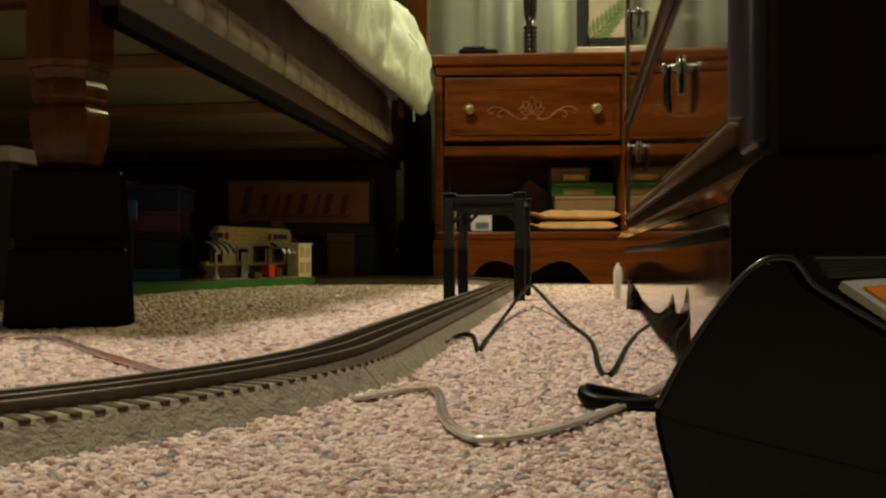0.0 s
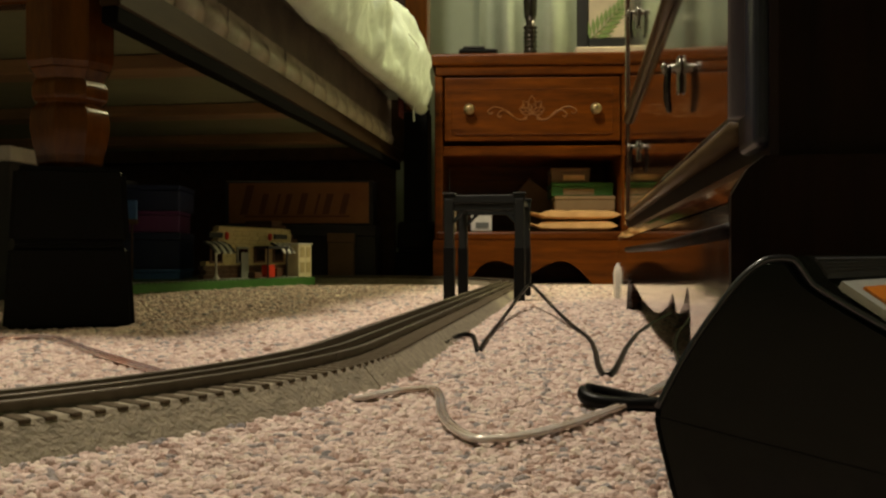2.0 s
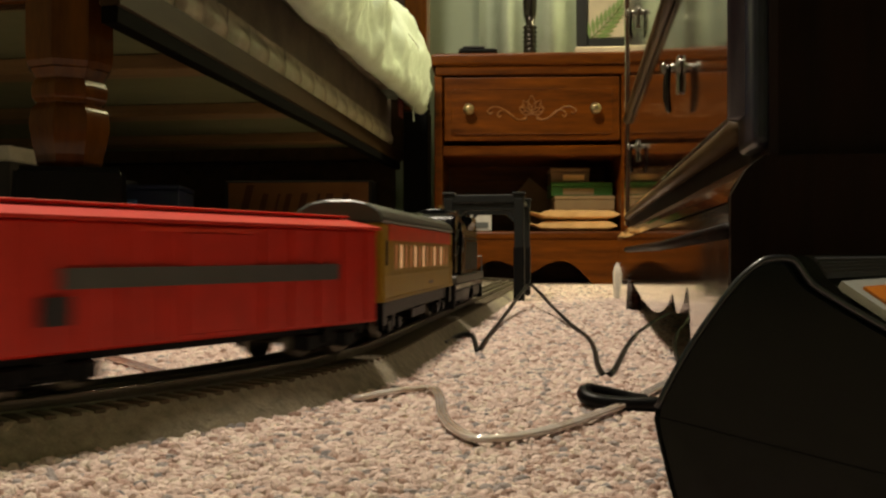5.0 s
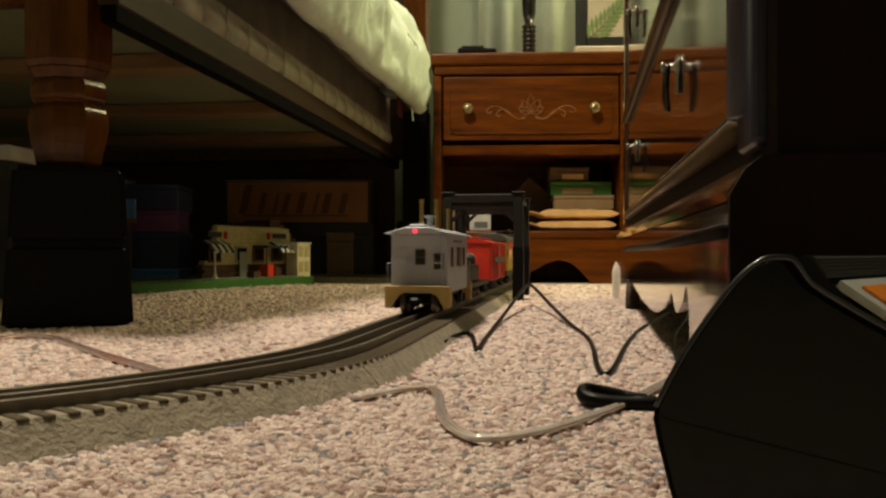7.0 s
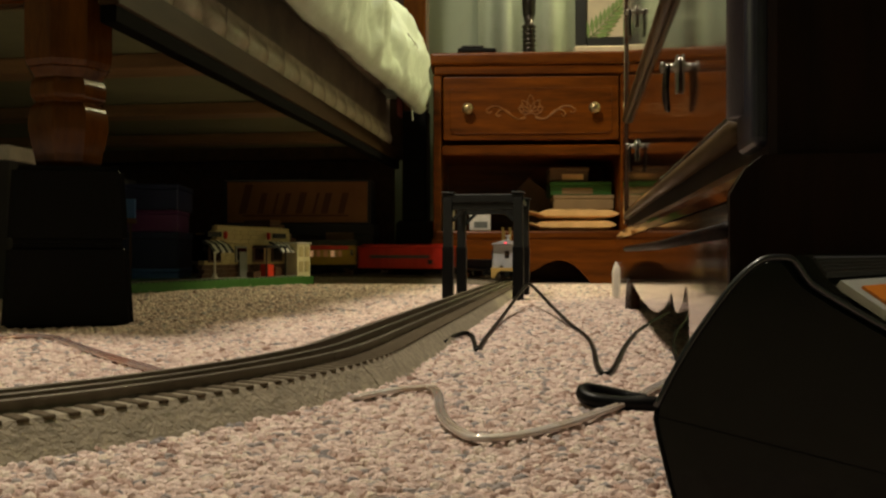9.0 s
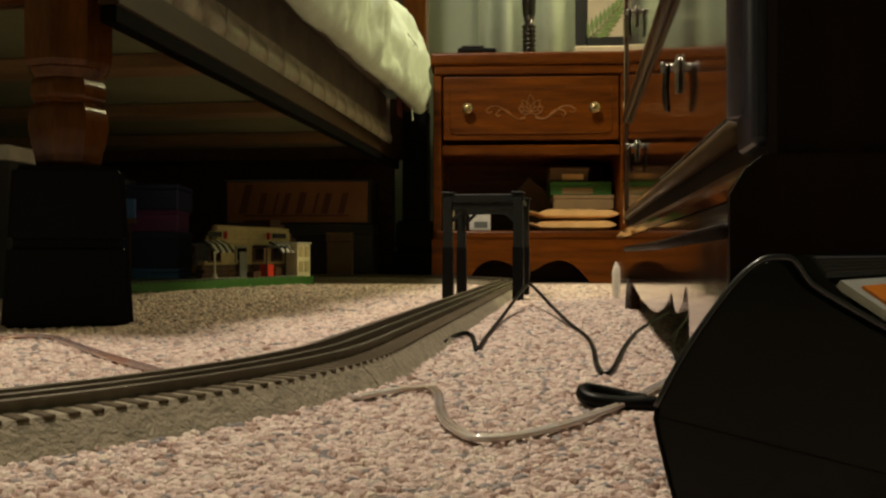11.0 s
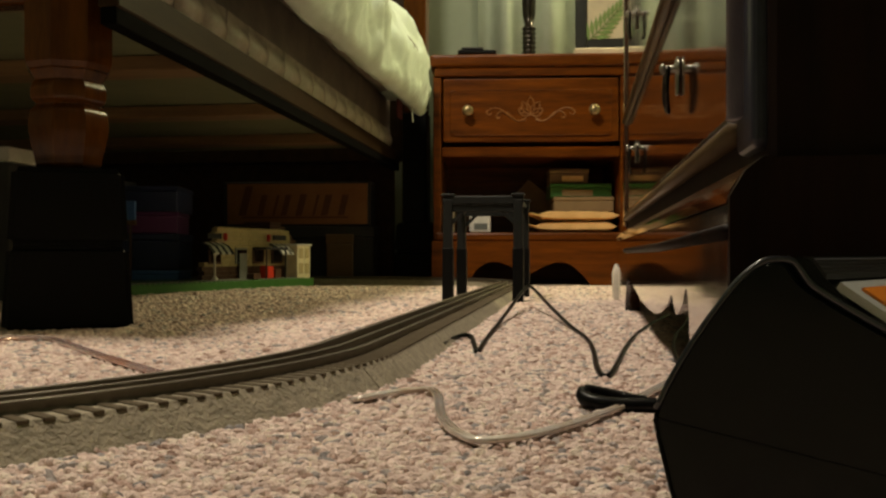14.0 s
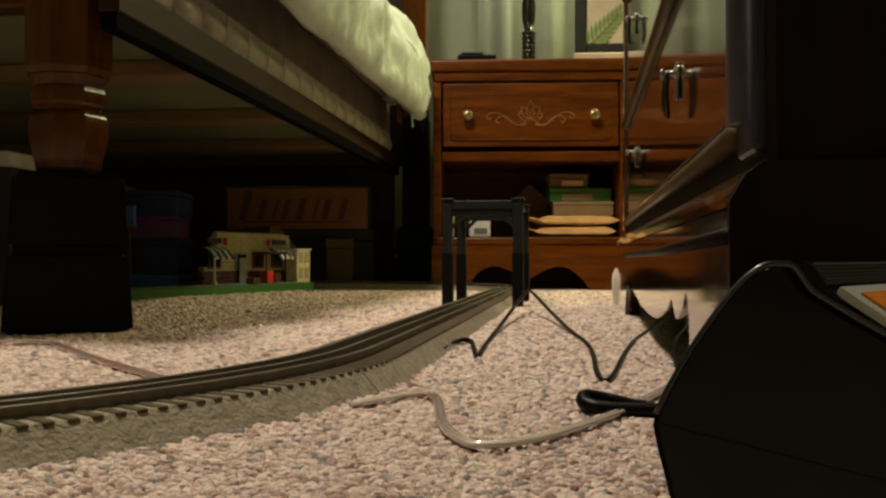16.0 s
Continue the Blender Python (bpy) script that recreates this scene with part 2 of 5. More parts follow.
SILVERP = material("silver_paint", (0.43, 0.45, 0.50), 0.42, 0.1, colour2=(0.35, 0.37, 0.41), scale=40, bump=0.05)
ENDTAN = material("buff_paint", (0.50, 0.33, 0.10), 0.45, scale=40, bump=0.05)
BRASS = material("brass", (0.60, 0.42, 0.16), 0.3, 0.9, scale=40)
KNOB = material("antique_brass", (0.40, 0.30, 0.16), 0.3, 0.85, scale=70)
MANILA = material("manila_paper", (0.84, 0.52, 0.22), 0.75, colour2=(0.68, 0.40, 0.15), scale=20, bump=0.3, bump_scale=90)
CARD = material("brown_card", (0.20, 0.12, 0.06), 0.8, scale=15, bump=0.2)
TANBOX = material("tan_card", (0.30, 0.20, 0.09), 0.7, scale=15, bump=0.1)
GREENBOX = material("green_card", (0.045, 0.17, 0.028), 0.5, scale=15, bump=0.1)
PAPER = material("print_paper", (0.70, 0.60, 0.42), 0.7, scale=10)
LEAF = material("print_leaf", (0.22, 0.32, 0.10), 0.7, scale=40)
FRAMEBLK = material("picture_frame_black", (0.02, 0.02, 0.018), 0.35, scale=40, bump=0.1)
SIGN = material("sign_orange_brown", (0.32, 0.14, 0.04), 0.55, colour2=(0.24, 0.09, 0.025), scale=8)
SIGNTXT = material("sign_dark_red", (0.15, 0.042, 0.014), 0.55, scale=20)
BLUEBOX = material("blue_card", (0.12, 0.30, 0.75), 0.5, scale=12, bump=0.1)
PURPLEBOX = material("purple_card", (0.20, 0.05, 0.20), 0.5, scale=12)
NAVY = material("navy_card", (0.03, 0.045, 0.13), 0.5, scale=12)
REDCLOTH = material("maroon_cloth", (0.10, 0.014, 0.012), 0.9, scale=60, bump=0.4)
CARVE = material("carved_wood", (0.30, 0.115, 0.03), 0.3, colour2=(0.20, 0.07, 0.016), scale=40, coat=0.3)
THREAD = material("stitch_thread", (0.30, 0.30, 0.22), 0.8, scale=40)
WIRE = material("black_wire", (0.004, 0.004, 0.004), 0.35, scale=60, spec=0.12)
# Copper is the cable's own; the pale second colour paints highlights on its sleeve.
COPPER = material("copper_clear_glints", (0.48, 0.36, 0.25), 0.2, 0.15, colour2=(0.66, 0.64, 0.64), scale=30, coat=1.0)
PINKWIRE = material("pinkish_clear_wire", (0.60, 0.30, 0.22), 0.2, 0.4, colour2=(0.56, 0.46, 0.46), scale=35, coat=0.8)
STRIPE = material("white_stripe", (0.70, 0.70, 0.66), 0.5, scale=40)
PALEFOOT = material("pale_foot", (0.78, 0.72, 0.62), 0.35, scale=40)
TRAFO = material("transformer_plastic", (0.004, 0.005, 0.0035), 0.30, scale=120, bump=0.06, spec=0.09, coat=0.16)
DISPLAY = material("clock_display", (0.16, 0.17, 0.16), 0.3, scale=40)
TRAFORIM = material("transformer_rim", (0.006, 0.007, 0.012), 0.28, scale=80, spec=0.6, coat=0.3)
LABELGREY = material("panel_grey", (0.40, 0.41, 0.38), 0.35, scale=40)
LABELORANGE = material("panel_orange", (0.62, 0.20, 0.02), 0.4, colour2=(0.5, 0.13, 0.01), scale=20)
WINDIM = glow("dim_car_window", (0.6, 0.25, 0.09), 0.09)
WINGLOW = glow("lit_car_window", (1.0, 0.55, 0.26), 0.28)
LEDRED = glow("red_led", (1.0, 0.03, 0.06), 2.2)
LAMPWHITE = glow("searchlight_lens", (1.0, 0.9, 0.5), 0.7)
LAMPPINK = glow("pink_marker_lens", (1.0, 0.30, 0.22), 0.7)
HEADLIGHT = glow("headlight_lens", (0.75, 0.85, 1.0), 12.0)
DKGLASS = material("dark_window", (0.015, 0.013, 0.012), 0.15, scale=20)


# ---- nightstand ----
def nightstand():
    t = thing("nightstand", pose(0.239, 2.52, 0, 0, 0, -3), "honey-stained wooden nightstand with a carved drawer and an open shelf", "nightstand")
    w, d = 0.251, 0.42
    part("top", span(-w - 0.02, w + 0.02, -0.018, d, 0.587, 0.620, 0.008, 3), OAK, t)
    part("top_moulding", span(-w - 0.008, w + 0.008, -0.007, d - 0.01, 0.562, 0.587, 0.004, 2), OAK, t)
    for s in (-1, 1):
        part("side_panel", span(s * w - 0.011, s * w + 0.011, 0.0, d - 0.02, 0.11, 0.562, 0.002), OAK, t)
    part("back_panel", span(-w + 0.012, w - 0.012, d - 0.035, d - 0.025, 0.0, 0.56, 0), OAK, t)
    part("drawer_rail", span(-w + 0.0115, w - 0.0115, 0.002, 0.022, 0.345, 0.372, 0.003), OAK, t)
    part("middle_panel", span(-w + 0.0115, w - 0.0115, 0.024, d - 0.036, 0.350, 0.366, 0), OAK, t)
    part("shelf", span(-w - 0.006, w + 0.006, -0.012, d - 0.036, 0.118, 0.141, 0.006, 2), OAK, t)
    # drawer
    dr = part("drawer", span(-w + 0.016, w - 0.016, -0.006, 0.3, 0.385, 0.556, 0.004, 2), OAK, t)
    # raised panel with a groove round it
    part("drawer_panel", span(-w + 0.036, w - 0.036, -0.010, -0.0055, 0.402, 0.523, 0.004, 2), OAK, dr)
    bm = bmesh.new()
    x0, z0, z1 = w - 0.036, 0.402, 0.523
    loop = [(-x0, z0 + 0.012), (-x0, z1 - 0.012), (-x0 + 0.012, z1), (x0 - 0.012, z1), (x0, z1 - 0.012), (x0, z0 + 0.012), (x0 - 0.012, z0), (-x0 + 0.012, z0), (-x0, z0 + 0.012)]
    tube([(a, -0.0095, b) for a, b in loop], 0.0018, 6, bm)
    part("panel_bead", bm, OAK, dr)
    # carving: a palmette with scrolls to both sides
    bm = bmesh.new()
    zc = 0.462
    for k in range(-2, 3):
        a = radians(k * 34)
        pts = []
        for i in range(9):
            u = i / 8
            rr = 0.050 * (1 - 0.14 * abs(k))
            wd = 0.010 * math.sin(math.pi * u)
            pts.append((rr * u * math.sin(a) + wd * math.cos(a), -0.0115, zc - 0.006 + rr * u * math.cos(a) - wd * math.sin(a)))
        back = [(2 * (0.050 * (1 - 0.14 * abs(k)) * (i / 8)) * math.sin(a) - pts[i][0], -0.0115, 2 * (zc - 0.006 + 0.050 * (1 - 0.14 * abs(k)) * (i / 8) * math.cos(a)) - pts[i][2]) for i in range(8, -1, -1)]
        tube(pts + back[1:], 0.0016, 5, bm)
    for s in (-1, 1):
        for dz, ln in ((0.0, 1.0), (-0.009, 0.78)):
            pts = smooth_path([(s * 0.012, -0.0115, zc - 0.014 + dz * 0.6), (s * 0.035 * ln, -0.0115, zc - 0.022), (s * 0.058 * ln, -0.0115, zc - 0.008 + dz), (s * 0.082 * ln, -0.0115, zc + 0.010 + dz),
                               (s * 0.104 * ln, -0.0115, zc + 0.012 + dz), (s * 0.118 * ln, -0.0115, zc + 0.002 + dz), (s * 0.112 * ln, -0.0115, zc - 0.006 + dz), (s * 0.104 * ln, -0.0115, zc - 0.001 + dz)], 6)
            tube(pts, 0.0021, 5, bm)
        pts = smooth_path([(s * 0.020, -0.0115, zc + 0.02), (s * 0.032, -0.0115, zc + 0.008), (s * 0.024, -0.0115, zc - 0.002), (s * 0.017, -0.0115, zc + 0.004)], 6)
        tube(pts, 0.0015, 5, bm)
    part("carving", bm, CARVE, dr, "carved scroll and palmette")
    for s in (-1, 1):
        kb = turned([(0.012, 0), (0.012, 0.002), (0.006, 0.004), (0.005, 0.012), (0.013, 0.018), (0.0155, 0.024), (0.012, 0.030), (0.004, 0.032)], 18, None, pose(s * 0.168, -0.0095, 0.466, 90))
        part("knob", kb, KNOB, dr, "round antique brass knob", True)
    # base with an apron cut in two arches
    out = [(-w - 0.014, 0.118), (-w - 0.014, 0.0)]
    arch = [(-0.177, 0.0, 0.0), (-0.163, 0.0, 0.012), (-0.140, 0.0, 0.046), (-0.100, 0.0, 0.063), (-0.058, 0.0, 0.052), (-0.010, 0.0, 0.029),
            (0.035, 0.0, 0.050), (0.072, 0.0, 0.062), (0.108, 0.0, 0.053), (0.142, 0.0, 0.022), (0.160, 0.0, 0.0)]
    out += [(p[0], max(0.0, p[2])) for p in smooth_path(arch, 4)]
    out += [(w + 0.014, 0.0), (w + 0.014, 0.118)]
    part("apron", prism(out, -0.016, 0.006), OAK, t)
    for s in (-1, 1):
        part("base_side", span(s * w - 0.012, s * w + 0.012, 0.0065, d - 0.03, 0, 0.1175, 0.002), OAK, t)


nightstand()
NS = pose(0.239, 2.52, 0, 0, 0, -3)


def on_ns(x, y, z, rz=0):
    return NS @ pose(x, y, z, 0, 0, rz)


def things_on_nightstand():
    t = thing("table_lamp", on_ns(0.0, 0.10, 0.620), "dark bronze table lamp with a twisted turned stem on the nightstand", "lamp")
    part("base", turned([(0.062, 0), (0.062, 0.004), (0.055, 0.008), (0.028, 0.012), (0.020, 0.020)], 28), DARKMETAL, t, "", True)
    prof, z = [(0.018, 0.020)], 0.022
    for k in range(6):
        prof += [(0.016, z), (0.0205, z + 0.006), (0.016, z + 0.012)]
        z += 0.013
    prof += [(0.011, z), (0.018, z + 0.03), (0.020, z + 0.07), (0.012, z + 0.12), (0.016, z + 0.14), (0.010, z + 0.2), (0.010, 0.42)]
    part("stem", turned(prof, 20), DARKMETAL, t, "", True)
    part("socket", turned([(0.014, 0.42), (0.017, 0.43), (0.017, 0.465), (0.010, 0.47)], 16), KNOB, t, "", True)
    t = thing("picture_frame", on_ns(0.215, 0.085, 0.6430, -3), "black framed print of a green fern leaf", "picture")
    for nm, a in {"frame_side": (-0.087, -0.056, 0.0, 0.24), "frame_side.001": (0.056, 0.087, 0.0, 0.24)}.items():
        part("frame_side", span(a[0], a[1], -0.008, 0.010, a[2], a[3], 0.003), FRAMEBLK, t)
    for z0 in (0.0, 0.215):
        part("frame_bar", span(-0.056, 0.056, -0.008, 0.010, z0, z0 + 0.034, 0.003), FRAMEBLK, t)
    part("mat_board", span(-0.056, 0.056, 0.001, 0.006, 0.034, 0.215, 0), FRAMEBLK, t)
    part("print", span(-0.053, 0.053, -0.001, 0.0009, 0.037, 0.205, 0), PAPER, t, "cream botanical print")
    bm = bmesh.new()
    tube(smooth_path([(-0.066, -0.0035, 0.020), (-0.02, -0.0035, 0.06), (0.035, -0.0035, 0.12)], 5), 0.0014, 5, bm)
    for i in range(9):
        u = i / 8
        px, pz = -0.05 + 0.085 * u, 0.030 + 0.09 * u
        for s in (-1, 1):
            ang = radians(47 + s * (48 - 12 * u))
            ln = 0.044 * (1 - 0.55 * u) + 0.010
            tip = (px + ln * math.cos(ang), pz + ln * math.sin(ang))
            nx, nz = -math.sin(ang) * 0.0065, math.cos(ang) * 0.0065
            mx, mz = px + 0.5 * ln * math.cos(ang), pz + 0.5 * ln * math.sin(ang)
            vs = [bm.verts.new((a, -0.0035 - 0.0008 * (j % 2), b)) for j, (a, b) in enumerate(((px, pz), (mx + nx, mz + nz), tip, (mx - nx, mz - nz)))]
            bm.faces.new(vs)
    part("leaf_drawing", bm, LEAF, t, "green fern leaf")
    tagged(part("book", span(-0.085, 0.085, -0.060, 0.06, 0.0, 0.022, 0.003), PAPER), "pale closed book lying under the picture", "book").matrix_world = on_ns(0.205, 0.085, 0.6205)
    t = thing("eyeglass_case", on_ns(-0.145, 0.03, 0.6205, 4), "black soft eyeglass case lying closed", "case")
    part("case_body", box(0.105, 0.05, 0.016, (0, 0, 0.009), 0.006, 3), BLACKP, t)
    part("case_flap", box(0.06, 0.052, 0.006, (-0.012, 0, 0.0195), 0.003, 2), DARK, t)
    # in the open shelf
    z = 0.1415
    t = thing("alarm_clock", on_ns(-0.136, 0.045, z), "small white digital clock with a grey display", "clock")
    part("clock_body", box(0.058, 0.03, 0.050, (0, 0, 0.025), 0.005, 3), WHITE, t)
    part("clock_screen", box(0.036, 0.002, 0.016, (0.002, -0.0158, 0.017), 0.0), DISPLAY, t)
    part("clock_top", box(0.032, 0.022, 0.008, (-0.012, 0, 0.0538), 0.003, 2), WHITE, t)
    tagged(part("paperback", box(0.022, 0.10, 0.062, (0, 0, 0.031), 0.002), PAPER), "cream paperback standing in the shelf", "book").matrix_world = on_ns(-0.218, 0.07, z)
    for i, (dx, rz, th) in enumerate(((0.0, -2, 0.031), (0.004, 2, 0.029))):
        e = thing("padded_envelope", on_ns(0.124 + dx, 0.085, z + 0.0312 * i, rz), "bulging manila envelope with a torn end", "envelope", "envelopes on the shelf")
        bm = bmesh.new()
        nx, ny = 14, 8
        low = None
        for sgn in (1, -1):
            low = g if sgn < 0 else None
            g = [[bm.verts.new((-0.11 + 0.22 * a / nx, -0.08 + 0.16 * b / ny,
                                th / 2 + sgn * (th / 2) * (1 - abs(2 * a / nx - 1) ** 9) * (0.55 + 0.45 * (1 - abs(2 * b / ny - 1) ** 12)) * (0.82 + 0.18 * noise.noise((a * 0.7, b * 0.7, i + sgn))))) for b in range(ny + 1)] for a in range(nx + 1)]
            for a in range(nx):
                for b in range(ny):
                    f = (g[a][b], g[a + 1][b], g[a + 1][b + 1], g[a][b + 1])
                    bm.faces.new(f if sgn > 0 else f[::-1])
        rims = [[g[a][0] for a in range(nx + 1)], [g[a][ny] for a in range(nx + 1)]]
        for row, other in zip(rims, ([h[0] for h in low], [h[ny] for h in low])):
            for a in range(nx):
                bm.faces.new((row[a], row[a + 1], other[a + 1], other[a]))
        bmesh.ops.recalc_face_normals(bm, faces=bm.faces)
        part("sleeve", bm, MANILA, e)
        part("flap", box(0.03, 0.155, 0.003, (-0.118, 0, th * 0.62), 0.001, 1, None, Matrix.Rotation(radians(12), 4, "Y")), MANILA, e, "torn open flap")
    for nm, size, at, mat, lab in (("cardboard_box", (0.165, 0.16, 0.040), (0.150, 0.17, z + 0.0605), TANBOX, "tan cardboard box lying on envelopes"),
                                   ("game_box", (0.170, 0.15, 0.038), (0.143, 0.175, z + 0.1006), GREENBOX, "green card box with a pale label"),
                                   ("cigar_box", (0.108, 0.12, 0.042), (0.112, 0.18, z + 0.1390), CARD, "dark brown lidded box")):
        b = thing(nm, on_ns(*at, 1), lab, "box")
        part("box_body", box(size[0], size[1], size[2] * 0.72, (0, 0, size[2] * 0.36), 0.002), mat, b)
        part("box_lid", box(size[0] + 0.003, size[1] + 0.003, size[2] * 0.27, (0, 0, size[2] * 0.865), 0.002), mat, b)
        if nm == "game_box":
            part("label", box(0.085, 0.002, 0.017, (-0.01, -0.0765, 0.012), 0), TANBOX, b, "pale printed label")
        if nm == "cigar_box":
            part("label", box(0.06, 0.002, 0.016, (0.01, -0.061, 0.014), 0), MANILA, b, "pale printed label")
    tagged(part("leaning_book", box(0.118, 0.03, 0.118, (0, 0, 0.0835), 0.002, 1, None, Matrix.Rotation(radians(40), 4, "Y")), CARD), "brown book leaning on its corner at the back", "book").matrix_world = on_ns(0.012, 0.285, z)


things_on_nightstand()



# ---- curtain ----
def curtain():
    bm = bmesh.new()
    n = 120
    cols = []
    for i in range(n + 1):
        u = i / n
        y = 0.028 * math.sin(u * 41 + 1.2 * math.sin(u * 9)) + 0.010 * noise.noise((u * 7, 0.3, 0))
        cols.append([[bm.verts.new((-0.30 + 0.95 * u, y + dy, z)) for dy in (0.0, 0.003)] for z in (0.30, 0.9, 2.2)])
    for a, b in zip(cols, cols[1:]):
        for k in range(2):
            bm.faces.new((a[k][0], b[k][0], b[k + 1][0], a[k + 1][0]))
            bm.faces.new((a[k][1], a[k + 1][1], b[k + 1][1], b[k][1]))
    for k in (0, 2):
        for a, b in zip(cols, cols[1:]):
            bm.faces.new((a[k][0], a[k][1], b[k][1], b[k][0]))
    t = thing("curtain", ROOM @ pose(0.0, 2.97, 0.0), "pale sage green curtain hanging in soft folds", "curtain")
    part("curtain_panel", bm, CURTAIN, t, "", True)
    part("curtain_rod", tube([(-0.33, 0.0, 2.21), (0.68, 0.0, 2.21)], 0.011, 10), DARKMETAL, t)


CURTAIN = material("curtain_cloth", (0.35, 0.41, 0.32), 0.8, colour2=(0.30, 0.36, 0.27), scale=30, bump=0.2, bump_scale=600)
curtain()


# ---- bed ----
def rail_x(y):
    """The side rail stands slightly askew to the mattress."""
    return 0.0118 - 0.028 * y


def scallops(y0, y1, n, x, z0, z1):
    """A puckered satin strip: a row of small bulging lobes."""
    bm = bmesh.new()
    for i in range(n):
        a, b = y0 + (y1 - y0) * i / n, y0 + (y1 - y0) * (i + 1) / n
        rows = []
        for j in range(7):
            v = j / 6
            row = []
            for k in range(7):
                u = k / 6
                bulge = 0.013 * math.sin(math.pi * u) ** 0.7 * math.sin(math.pi * min(1, v * 1.25 + 0.0)) ** 0.8
                zz = z0 + (z1 - z0) * v - (0.006 * math.sin(math.pi * u)) * (1 - v)
                row.append(bm.verts.new((x + rail_x(a + (b - a) * u) + bulge + 0.002 * noise.noise((i * 3.1, u * 4, v * 4)), a + (b - a) * u + 0.004 * v * math.sin(i * 2.3), zz)))
            rows.append(row)
        for r0, r1 in zip(rows, rows[1:]):
            for k in range(6):
                bm.faces.new((r0[k], r0[k + 1], r1[k + 1], r1[k]))
    return bm


def comforter_mesh():
    prof = [(-0.011, 0.528), (0.02, 0.500), (0.048, 0.468), (0.070, 0.464), (0.090, 0.488), (0.098, 0.530), (0.094, 0.580), (0.078, 0.62), (0.058, 0.655), (0.034, 0.69), (0.006, 0.728), (-0.03, 0.757), (-0.08, 0.778), (-0.2, 0.79), (-0.45, 0.795), (-1.35, 0.79)]
    prof = [(p[0], p[2]) for p in smooth_path([(a, 0, b) for a, b in prof], 3)]
    last = len(prof) - 1
    bm = bmesh.new()
    y0, y1, n = -0.12, 1.60, 260
    rows = []
    for i in range(n + 1):
        u = i / n
        y = y0 + (y1 - y0) * u
        end = max(0.0, (y - (y1 - 0.13)) / 0.13)
        sh = math.sqrt(max(0.0, 1 - end ** 2.4))
        row = []
        for k, (x, z) in enumerate(prof):
            puff = 0.014 * noise.noise((x * 7, y * 6, z * 7)) + 0.017 * noise.noise((x * 14, y * 12, z * 14)) + 0.0045 * noise.noise((x * 40, y * 36, z * 40)) + 0.005 * math.sin(y * 24 + 2 * math.sin(z * 9))
            crease = max(0.0, 1 - 5 * abs(noise.noise((x * 9 + 3, y * 7 + z * 5, z * 6)))) ** 2 + 0.7 * max(0.0, 1 - 5 * abs(noise.noise((x * 15, y * 15 - z * 9, z * 8 + 7)))) ** 2
            puff -= 0.009 * crease
            wgt = 0 if k in (0, last) else (0.25, 0.25, 0.35, 0.7)[max(0, k // 3 - 1)] if k < 15 else 1
            zz = 0.53 + (z - 0.53) * (0.15 + 0.85 * sh) - 0.02 * end
            row.append(bm.verts.new((x + (puff - 0.05 * (1 - sh)) * wgt, y, zz + 0.5 * puff * wgt)))
        rows.append(row)
    for a, b in zip(rows, rows[1:]):
        for k in range(len(prof) - 1):
            bm.faces.new((a[k], a[k + 1], b[k + 1], b[k]))
    bm.faces.new([r for r in rows[-1]])
    bm.faces.new([r for r in rows[0]][::-1])
    bmesh.ops.recalc_face_normals(bm, faces=bm.faces)
    return bm


LEDGE = material("ledge_black", (0.004, 0.0035, 0.003), 0.9, scale=40, bump=0.1, spec=0.03)
BED = pose(-0.354, 1.02, 0, 0, 0, -8.8)


def bed_post(parent, x, y, top):
    p = part("post", turned([(0.038, 0.283), (0.045, 0.2855), (0.0480, 0.292), (0.0490, 0.300), (0.0490, top)], 8, None, pose(x, y, 0, 0, 0, 8.3)), POSTWOOD, parent, "honey-brown turned bed post")
    prof = [(0.030, 0.1755), (0.036, 0.180), (0.038, 0.190), (0.042, 0.205), (0.0445, 0.222), (0.0425, 0.238), (0.037, 0.2455), (0.036, 0.2475), (0.0415, 0.253), (0.042, 0.264), (0.039, 0.2715), (0.037, 0.274), (0.043, 0.284)]
    prof = [(p[0], p[2]) for p in smooth_path([(r, 0, z) for r, z in prof], 4)]
    bm = turned([(r * 1.01, z) for r, z in prof], 8, None, pose(x, y, 0, 0, 0, 8.3))
    part("turned_foot", bm, POSTWOOD, p)


